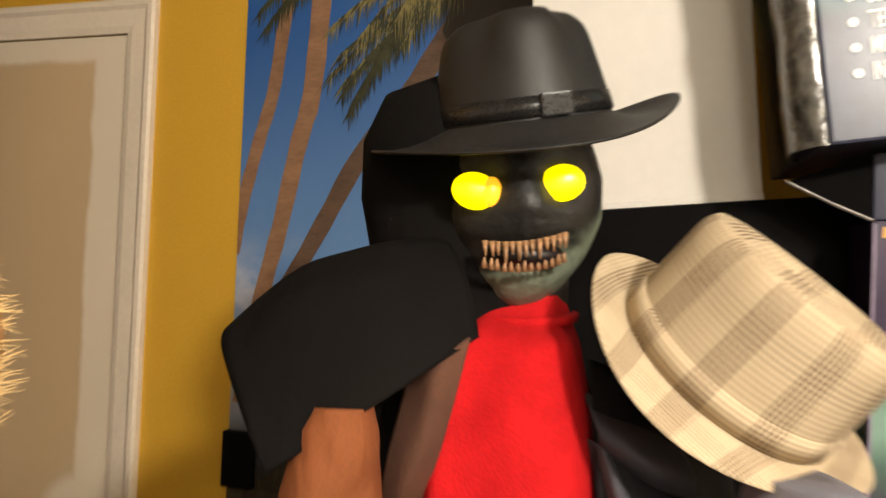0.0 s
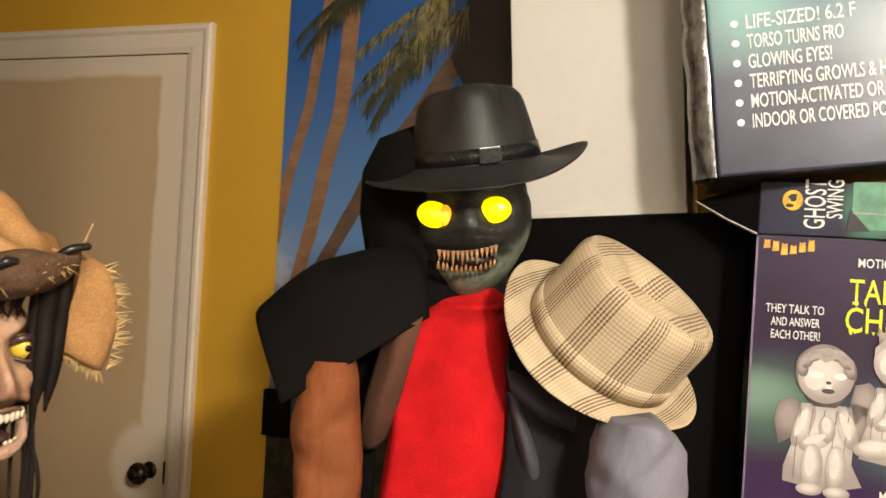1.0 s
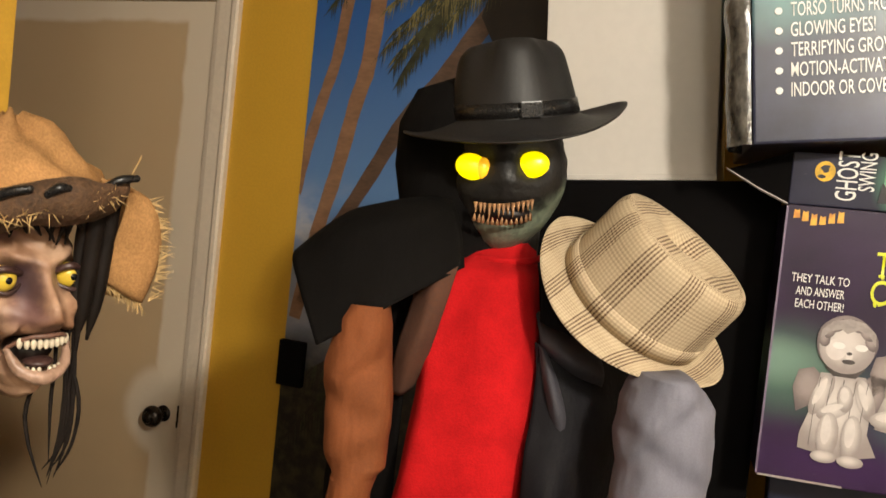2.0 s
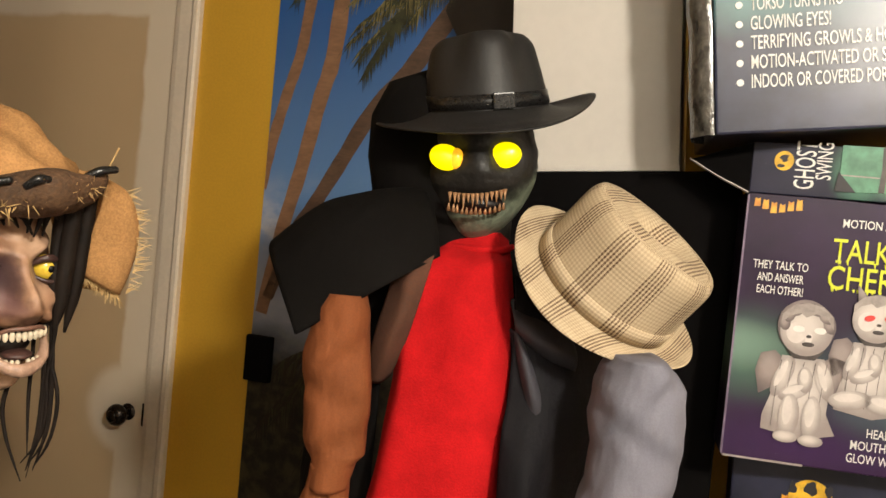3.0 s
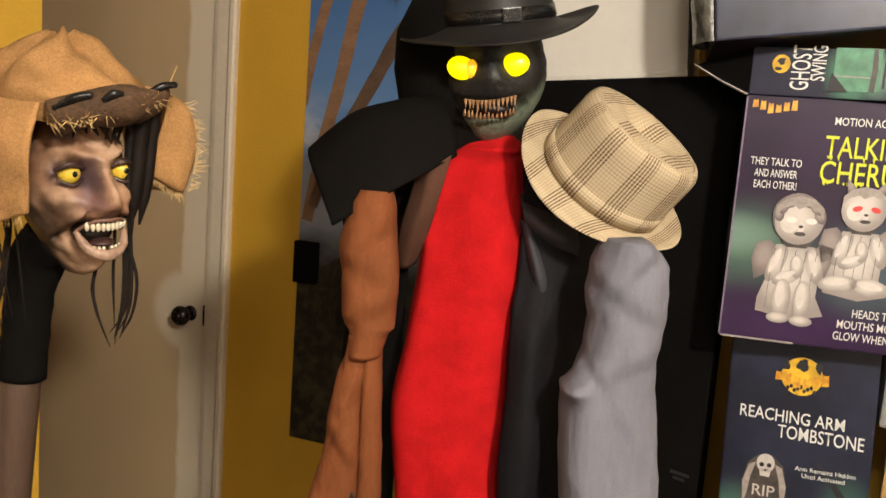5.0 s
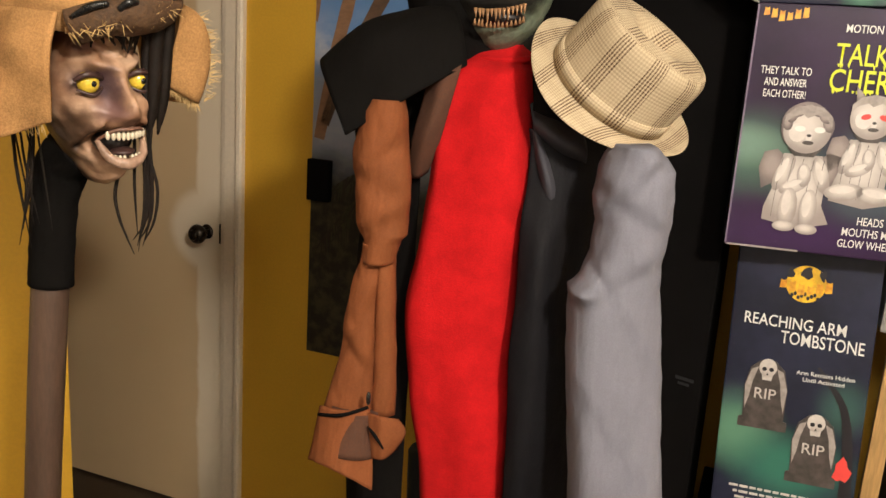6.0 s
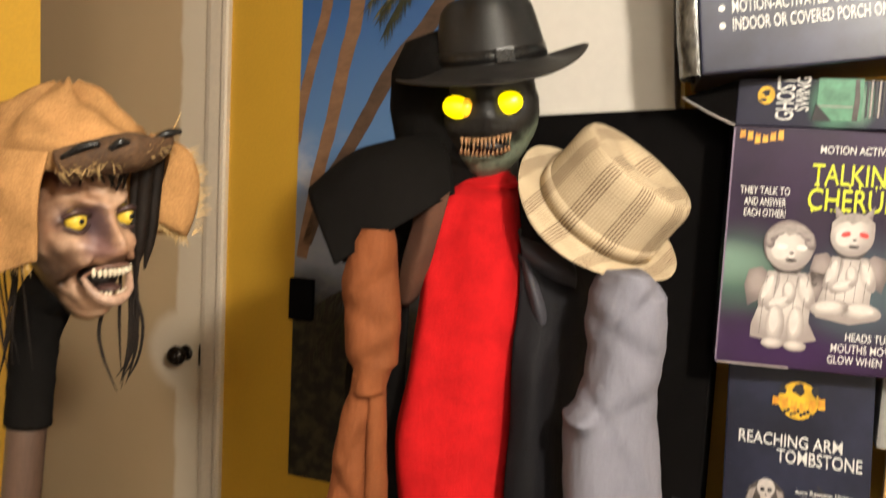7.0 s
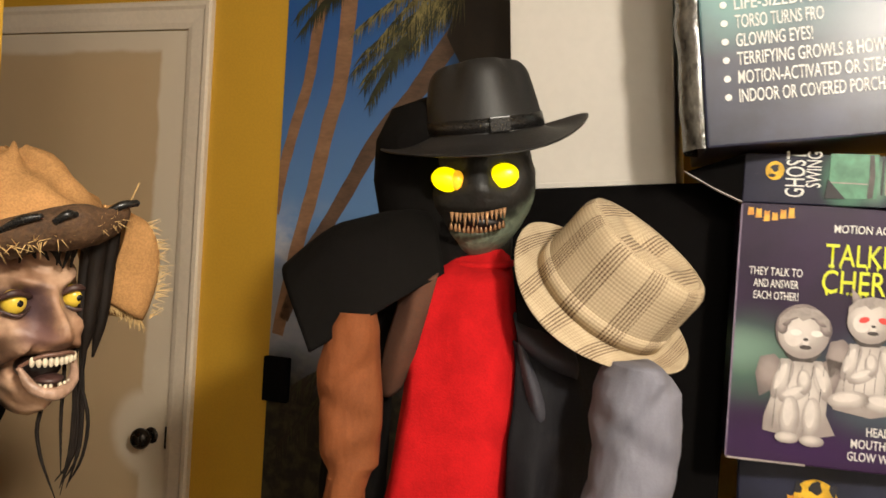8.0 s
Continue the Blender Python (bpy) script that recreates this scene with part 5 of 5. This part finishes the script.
# lapel and fold in a paler tone, for lit streaks on that cloth
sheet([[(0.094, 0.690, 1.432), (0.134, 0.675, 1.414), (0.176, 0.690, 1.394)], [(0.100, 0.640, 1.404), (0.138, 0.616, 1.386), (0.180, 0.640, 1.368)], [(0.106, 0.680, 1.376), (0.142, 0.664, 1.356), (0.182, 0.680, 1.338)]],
      GREY_MID, "lapel", coat, thick=0.002, wrinkle=0.0015, freq=30, label="grey lapel edge toned paler as if lit")
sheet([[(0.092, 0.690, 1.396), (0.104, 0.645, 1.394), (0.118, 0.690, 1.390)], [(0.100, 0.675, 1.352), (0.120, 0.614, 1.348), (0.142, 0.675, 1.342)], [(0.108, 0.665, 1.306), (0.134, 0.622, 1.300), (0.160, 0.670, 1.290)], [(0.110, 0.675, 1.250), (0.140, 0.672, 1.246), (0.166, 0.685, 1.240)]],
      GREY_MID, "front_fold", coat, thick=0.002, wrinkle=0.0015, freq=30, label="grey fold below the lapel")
bm = sleeve([(1.392, 0.206, 0.258, 0.5), (1.378, 0.194, 0.276, 0.5), (1.361, 0.188, 0.286, 0.5), (1.324, 0.184, 0.289, 0.5), (1.286, 0.191, 0.288, 0.48), (1.247, 0.189, 0.286, 0.42), (1.216, 0.177, 0.286, 0.36), (1.200, 0.161, 0.287, 0.32), (1.182, 0.163, 0.290, 0.28), (1.160, 0.164, 0.293, 0.27), (1.046, 0.175, 0.307, 0.28), (0.892, 0.194, 0.326, 0.28), (0.700, 0.205, 0.340, 0.30)], 0.062, 0.560, 0.0020, 22, 56, 2.0)
for v in bm.verts:
    d = Vector((v.co.x - 0.170, (v.co.z - 1.203) * 1.2))
    v.co.y -= 0.028 * math.exp(-(d.length / 0.026) ** 2)
creases(bm, [(1.345, 1.1, 0.005), (1.30, -0.6, 0.004), (1.22, 0.5, 0.004), (1.15, -1.6, 0.004), (0.98, -1.4, 0.004), (0.90, 1.2, 0.004)], 0.24)
part("grey_sleeve", bm, GREY_CLOTH, coat, "grey cloth sleeve bent at the elbow", True)


# ---- the head on a pole ----
HEAD = pose(-0.4735, 0.504, 1.417, 4, -4, 54) @ Matrix.Diagonal((1.06, 1.04, 1.08, 1))
RAG = pose(-0.459, 0.496, 1.420, 4, -4, 44) @ Matrix.Diagonal((1.07, 1.07, 1.06, 1))


def painted_latex():
    """Pale flesh latex airbrushed with bruised sockets, browner in the hollows and dark on one jaw, in the head's own
    metres.
    """
    m = bpy.data.materials.new("painted_latex_flesh")
    m.use_nodes = True
    b = m.node_tree.nodes["Principled BSDF"]
    co = m.node_tree.nodes.new("ShaderNodeTexCoord")
    sep = m.node_tree.nodes.new("ShaderNodeSeparateXYZ")
    link(m, co.outputs["Object"], sep.inputs[0])
    n = noise_out(m, 34, 5)
    col = blend(m, ramp(m, noise_out(m, 16, 4), 0.35, 0.7), (0.30, 0.150, 0.082, 1), (0.62, 0.40, 0.265, 1))
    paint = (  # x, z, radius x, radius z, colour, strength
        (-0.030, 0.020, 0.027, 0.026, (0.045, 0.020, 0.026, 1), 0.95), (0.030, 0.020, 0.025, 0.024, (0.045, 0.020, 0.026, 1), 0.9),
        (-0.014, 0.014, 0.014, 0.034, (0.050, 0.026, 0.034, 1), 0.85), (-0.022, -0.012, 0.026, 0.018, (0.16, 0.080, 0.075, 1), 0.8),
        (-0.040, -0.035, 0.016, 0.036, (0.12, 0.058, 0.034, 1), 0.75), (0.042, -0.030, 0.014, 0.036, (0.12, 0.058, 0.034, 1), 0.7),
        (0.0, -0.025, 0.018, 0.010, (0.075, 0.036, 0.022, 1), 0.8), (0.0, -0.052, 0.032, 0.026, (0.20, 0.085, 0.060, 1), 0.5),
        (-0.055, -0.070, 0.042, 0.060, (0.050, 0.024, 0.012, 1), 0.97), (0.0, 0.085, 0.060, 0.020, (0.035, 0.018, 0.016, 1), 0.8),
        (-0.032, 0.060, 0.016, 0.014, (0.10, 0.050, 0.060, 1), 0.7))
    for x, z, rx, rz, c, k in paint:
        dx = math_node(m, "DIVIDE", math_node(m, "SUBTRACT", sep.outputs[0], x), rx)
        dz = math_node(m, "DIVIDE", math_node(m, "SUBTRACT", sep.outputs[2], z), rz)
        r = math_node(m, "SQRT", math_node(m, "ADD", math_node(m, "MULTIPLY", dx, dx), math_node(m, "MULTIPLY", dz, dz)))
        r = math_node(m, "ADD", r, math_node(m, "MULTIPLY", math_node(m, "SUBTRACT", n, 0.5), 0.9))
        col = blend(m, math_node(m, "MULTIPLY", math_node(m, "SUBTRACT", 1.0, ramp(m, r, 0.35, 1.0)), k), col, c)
    back = ramp(m, sep.outputs[1], -0.030, 0.0)
    col = blend(m, back, col, (0.040, 0.020, 0.011, 1))
    link(m, col, b.inputs["Base Color"])
    b.inputs["Roughness"].default_value = 0.48
    bp = node(m, "ShaderNodeBump", Strength=0.45, Distance=0.002)
    link(m, noise_out(m, 90, 4, (1, 1, 1.8)), bp.inputs["Height"])
    link(m, bp.outputs[0], b.inputs["Normal"])
    return m


def spiked_head():
    head = thing("severed_head_prop", "latex monster head with yellow eyes and stringy dark hair", "head prop", HEAD)
    n, rings = 88, []
    for i in range(73):
        v = i / 72
        z = 0.095 - 0.205 * v
        prof = math.sin(math.pi * min(1, v * 0.93 + 0.05)) ** 0.6
        k = 1.0 if v < 0.45 else 1 - 0.32 * ((v - 0.45) / 0.55) ** 1.4
        ring = []
        for j in range(n):
            t = 2 * math.pi * j / n
            x, y = 0.058 * prof * k * math.cos(t), 0.078 * prof * math.sin(t)
            f = max(0, -math.sin(t)) ** 2
            y -= 0.012 * f * (1 if v > 0.6 else max(0.0, (v - 0.5) / 0.1))
            g = min(1.0, f * 3.0)
            q = 0.0
            for ex in (-0.029, 0.029):
                q += 0.017 * math.exp(-((x - ex) / 0.017) ** 2 - ((z - 0.018) / 0.013) ** 2)          # sockets
                q -= 0.011 * math.exp(-((x - ex * 0.85) / 0.022) ** 2 - ((z - 0.039 - 0.25 * (abs(x) - 0.02)) / 0.007) ** 2)   # angry brows
                q -= 0.012 * math.exp(-((x - ex * 1.3) / 0.014) ** 2 - ((z + 0.010) / 0.013) ** 2)     # cheekbones
                q += 0.008 * math.exp(-((x - ex * 1.35) / 0.010) ** 2 - ((z + 0.045) / 0.020) ** 2)     # hollow cheeks
                side = abs(x) - 0.016 - 0.42 * max(0.0, -0.018 - z)
                q += 0.006 * math.exp(-(side / 0.0040) ** 2) * math.exp(-((z + 0.045) / 0.026) ** 4)    # grooves beside the mouth
                q -= 0.006 * math.exp(-((side - 0.009) / 0.0055) ** 2) * math.exp(-((z + 0.048) / 0.026) ** 4)
            q -= 0.030 * math.exp(-(x / 0.0095) ** 2 - ((z + 0.006) / 0.016) ** 2) + 0.010 * math.exp(-(x / 0.008) ** 2 - ((z - 0.020) / 0.020) ** 2)
            q -= 0.013 * math.exp(-((abs(x) - 0.011) / 0.008) ** 2 - ((z + 0.017) / 0.008) ** 2)        # nostrils
            q += 0.040 * math.exp(-(x / 0.030) ** 4 - ((z + 0.052) / 0.017) ** 4)                      # open mouth
            q -= 0.013 * math.exp(-(x / 0.024) ** 2 - ((z + 0.092) / 0.013) ** 2)                      # chin
            q += 0.0022 * math.sin(z * 420 + 9 * math.cos(x * 60)) * math.exp(-(x / 0.04) ** 4) * (z > 0.046)   # forehead lines
            q += 0.0030 * math.exp(-((abs(x) - 0.005) / 0.002) ** 2 - ((z - 0.036) / 0.009) ** 2)
            w = 0.0022 * noise.noise(Vector((x * 70, y * 70, z * 70)))
            ring.append(Vector((x + w, y + q * g + w, z)))
        rings.append(ring)
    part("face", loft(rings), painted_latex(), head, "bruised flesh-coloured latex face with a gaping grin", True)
    part("mouth", ball((0, -0.046, -0.052), (0.023, 0.024, 0.015)), DARK_MOUTH, head, "dark open mouth", True)
    part("tongue", ball((0.0, -0.070, -0.061), (0.014, 0.014, 0.005)), FLESH_DARK, head, smooth=True)
    for ex in (-0.029, 0.029):
        e = Vector((ex * 1.08, -0.058, 0.018))
        eye = part("eye", ball(e, 0.0125, u=24, v=16), EYE_YELLOW, head, "glossy yellow eyeball with a black pupil", True)
        g = Vector((0.10 if ex < 0 else 0.0, -1, 0)).normalized()
        part("pupil", ball(e + g * 0.0092, (0.0046, 0.0042, 0.0046), u=14, v=10), PUPIL, eye, smooth=True)
        bm = tube([e + Vector((-0.018, -0.003, 0.004)), e + Vector((-0.004, -0.0125, 0.0112)), e + Vector((0.018, -0.003, 0.004))], [0.0026, 0.0038, 0.0026], 10)
        part("upper_lid", bm, FLESH_DARK, eye, "dark bruised eyelid", True)
        bm = tube([e + Vector((-0.016, -0.004, -0.006)), e + Vector((0, -0.0115, -0.0122)), e + Vector((0.016, -0.004, -0.005))], [0.0016, 0.0022, 0.0016], 10)
        part("lower_lid", bm, FLESH_DARK, eye, smooth=True)
    for k in range(9):
        x = -0.022 + 0.0055 * k
        bm = ball((x, -0.085 + 13 * x * x, -0.0405 + 2.5 * x * x), (0.0029, 0.0026, 0.0054), u=10, v=8)
        part("tooth", bm, TOOTH_PALE, head, smooth=True)
    for k in range(7):
        x = -0.015 + 0.005 * k
        if k != 3:
            part("tooth", ball((x, -0.084 + 13 * x * x, -0.0655 + 5 * x * x), (0.0021, 0.0020, 0.0028), u=10, v=8), TOOTH_PALE, head, smooth=True)
    part("lip", tube([(-0.029, -0.066, -0.046), (-0.020, -0.079, -0.066), (0, -0.086, -0.0725), (0.020, -0.079, -0.066), (0.029, -0.066, -0.046)], [0.003, 0.0056, 0.0066, 0.0056, 0.003], 12, wrinkle=0.2, freq=90), FLESH, head, "full pale lower lip", True)
    part("lip", tube([(-0.029, -0.066, -0.046), (-0.017, -0.083, -0.034), (0, -0.090, -0.032), (0.017, -0.083, -0.034), (0.029, -0.066, -0.046)], [0.002, 0.0022, 0.0024, 0.0022, 0.002], 10, wrinkle=0.2, freq=90), LIP, head, "thin upper lip", True)
    # hair: a thick lock beside the face, wisps over the brow and long loose strands, given in the room
    rnd = random.Random(11)
    back = HEAD.inverted()

    def strand(points, radius, name="hair_strand"):
        pts = [back @ Vector(p) for p in points]
        rad = [radius * f for f in (1.0, 0.95, 0.9, 0.75, 0.5, 0.2)[:len(pts) - 1]] + [radius * 0.2]
        part(name, tube(pts, rad, 7, wrinkle=0.12, freq=60, steps=4), HAIR, head, smooth=True)

    for dx, dy, r in ((0.0, 0.0, 0.010), (0.010, 0.012, 0.008), (-0.010, -0.004, 0.006)):
        strand([(-0.378 + dx, 0.492 + dy, 1.515), (-0.384 + dx, 0.496 + dy, 1.46), (-0.388 + dx * 0.8, 0.498 + dy, 1.41), (-0.394 + dx * 0.6, 0.50 + dy, 1.365)], r, "hair_lock")
    strand([(-0.414, 0.492, 1.390), (-0.424, 0.50, 1.350), (-0.441, 0.50, 1.290), (-0.437, 0.50, 1.255), (-0.428, 0.50, 1.230), (-0.417, 0.50, 1.205)], 0.0026)
    strand([(-0.413, 0.495, 1.395), (-0.414, 0.50, 1.340), (-0.415, 0.50, 1.295), (-0.412, 0.50, 1.232)], 0.0022)
    for k in range(7):
        a = rnd.uniform(-0.408, -0.378)
        mx = rnd.uniform(-0.402, -0.386)
        strand([(a, 0.495, 1.41), (a - 0.002, 0.50, 1.37), (mx, 0.502, 1.305), (mx - 0.003, 0.502, 1.255), (-0.414 + rnd.uniform(-0.006, 0.010), 0.50, 1.208 + rnd.uniform(0, 0.02))], rnd.uniform(0.0014, 0.0030))
    for k in range(9):
        a = rnd.uniform(-0.565, -0.520)
        strand([(a, 0.47 + rnd.uniform(-0.02, 0.03), 1.40), (a + rnd.uniform(-0.01, 0.01), 0.48, 1.32), (a + rnd.uniform(-0.016, 0.012), 0.48, 1.20 + rnd.uniform(0, 0.05))], rnd.uniform(0.0012, 0.0024))
    for k in range(13):
        q = -0.040 + 0.0066 * k
        p = Vector((q, -0.066 + 8 * q * q, 0.084))
        bm = tube([p, p + Vector((rnd.uniform(-0.004, 0.004), -0.012, -0.010)), p + Vector((rnd.uniform(-0.008, 0.008), -0.013, -rnd.uniform(0.014, 0.034)))], [0.0046, 0.0038, 0.0010], 6, steps=3)
        part("fringe", bm, HAIR, head, smooth=True)
    return head


spiked_head()
rag = thing("burlap_hat", "ragged tan burlap hat with frayed flaps and a dark peak", "hat", RAG)
rings = []
for i in range(16):
    v = i / 15
    ring = []
    for j in range(44):
        t = 2 * math.pi * j / 44
        r = 0.088 * math.sin(math.pi * 0.5 * min(1, 0.04 + v * 1.15)) ** 0.75
        w = 0.011 * noise.noise(Vector((math.cos(t) * 2.1, math.sin(t) * 2.1, v * 3.5)))
        ring.append((1.02 * (r + w) * math.cos(t) - 0.006, (r + w) * 1.1 * math.sin(t) + 0.022, 0.165 - 0.092 * v + w))
    rings.append(ring)
part("hat_crown", loft(rings), BURLAP, rag, smooth=True)


def flap(points, name, mat, thick=0.004, wrinkle=0.006, seed=0.0):
    return sheet(points, mat, name, rag, thick=thick, wrinkle=wrinkle, freq=26, seed=seed, sub=7)


flap([[(-0.062, -0.088, 0.095), (-0.095, -0.03, 0.095), (-0.100, 0.05, 0.085), (-0.07, 0.11, 0.08)],
      [(-0.074, -0.090, 0.050), (-0.118, -0.02, 0.050), (-0.122, 0.05, 0.045), (-0.085, 0.12, 0.04)],
      [(-0.076, -0.080, 0.008), (-0.125, -0.02, 0.000), (-0.130, 0.05, 0.000), (-0.095, 0.13, -0.01)],
      [(-0.074, -0.070, -0.022), (-0.122, -0.02, -0.045), (-0.130, 0.05, -0.040), (-0.10, 0.13, -0.05)]], "ear_flap", BURLAP, wrinkle=0.010, seed=1.0)
flap([[(0.050, -0.075, 0.112), (0.080, -0.04, 0.110), (0.088, 0.02, 0.095), (0.06, 0.09, 0.09)],
      [(0.078, -0.070, 0.098), (0.108, -0.05, 0.088), (0.114, 0.00, 0.066), (0.08, 0.08, 0.05)],
      [(0.074, -0.052, 0.052), (0.118, -0.05, 0.040), (0.124, 0.00, 0.020), (0.09, 0.09, 0.01)],
      [(0.070, -0.030, 0.005), (0.104, -0.04, -0.016), (0.112, 0.00, -0.025), (0.09, 0.09, -0.03)]], "ear_flap", BURLAP, seed=2.0)
def brow(p):
    """Where a point of the dark peak sits on the hat."""
    return (0.004 + 0.76 * p[0], p[1], p[2] * 0.9 - 0.001)


flap([[brow(p) for p in row] for row in [[(-0.076, -0.072, 0.108), (-0.03, -0.092, 0.122), (0.03, -0.094, 0.126), (0.074, -0.070, 0.116)],
      [(-0.078, -0.084, 0.094), (-0.03, -0.106, 0.112), (0.03, -0.108, 0.117), (0.088, -0.084, 0.124)],
      [(-0.070, -0.084, 0.078), (-0.03, -0.102, 0.092), (0.03, -0.104, 0.098), (0.088, -0.078, 0.104)],
      [(-0.055, -0.074, 0.072), (-0.02, -0.084, 0.080), (0.03, -0.082, 0.082), (0.070, -0.064, 0.084)]]], "peak", BURLAP_DARK, seed=3.0)
for a, b in (((0.055, -0.086, 0.116), (0.096, -0.092, 0.130)), ((-0.070, -0.086, 0.100), (-0.032, -0.108, 0.118)), ((-0.015, -0.110, 0.112), (0.008, -0.113, 0.120))):
    a, b = brow(a), brow(b)
    bm = tube([a, ((a[0] + b[0]) / 2, (a[1] + b[1]) / 2 - 0.004, (a[2] + b[2]) / 2 + 0.004), b], [0.0032, 0.0046, 0.0036], 10)
    ball(b, 0.0038, bm, 0, 10, 8)
    part("claw", bm, BLACK_BAND, rag, "shiny black claw", True)
rnd = random.Random(21)
bm = bmesh.new()
for k in range(320):
    q = rnd.random()
    edge = rnd.choice((0, 1, 2, 3))
    if edge == 0:
        p = Vector((-0.080 - 0.05 * q, -0.066 + 0.19 * q, -0.026 - 0.022 * q))
        d = Vector((rnd.uniform(-0.3, 0.3), rnd.uniform(-0.3, 0.3), -1))
    elif edge == 1:
        p = Vector((0.070 + 0.036 * q, -0.030 - 0.010 * q, 0.006 - 0.022 * q))
        d = Vector((rnd.uniform(-0.2, 0.5), rnd.uniform(-0.4, 0.2), -1))
    elif edge == 3:
        p = Vector(brow((-0.082 + 0.16 * q, -0.088 - 0.018 * math.sin(math.pi * q), 0.082 + 0.03 * q)))
        d = Vector((rnd.uniform(-0.4, 0.6), rnd.uniform(-0.8, 0), rnd.uniform(-1, 0.6)))
    else:
        p = Vector((0.106 + 0.012 * math.sin(3 * q), -0.054, 0.092 - 0.108 * q))
        d = Vector((1, rnd.uniform(-0.6, 0.2), rnd.uniform(-0.5, 0.7)))
    e = p + d.normalized() * rnd.uniform(0.004, 0.018)
    cone(p, e, 0.0007, 0.0002, 3, bm)
for q in range(5):
    cone((0.078, -0.070, 0.112), (0.082 + 0.008 * rnd.random(), -0.074, 0.128 + 0.010 * rnd.random()), 0.0009, 0.0003, 4, bm)
tagged(part("frayed_threads", bm, surface("straw_threads", (0.55, 0.36, 0.15, 1), 0.9), rag), kind="stuff")

pole = thing("prop_pole", "brown pole with a black sleeve under the monster head", "pole", Matrix())
part("shaft", tube([(-0.560, 0.548, 1.16), (-0.588, 0.548, 0.80), (-0.640, 0.548, 0.02)], [0.0255, 0.0255, 0.0255], 24), POLE, pole, smooth=True)
part("sleeve", tube([(-0.490, 0.522, 1.345), (-0.530, 0.538, 1.315), (-0.549, 0.546, 1.26), (-0.556, 0.548, 1.20), (-0.561, 0.548, 1.138)], [0.040, 0.036, 0.031, 0.0300, 0.0305], 22, wrinkle=0.05, freq=30), BLACK_CLOTH, pole, "black cloth sleeve round the pole top", True)
part("foot", tube([(-0.64, 0.548, 0.0), (-0.64, 0.548, 0.02), (-0.64, 0.548, 0.03)], [0.13, 0.13, 0.03], 28), BLACK_CARD, pole, "round black base")
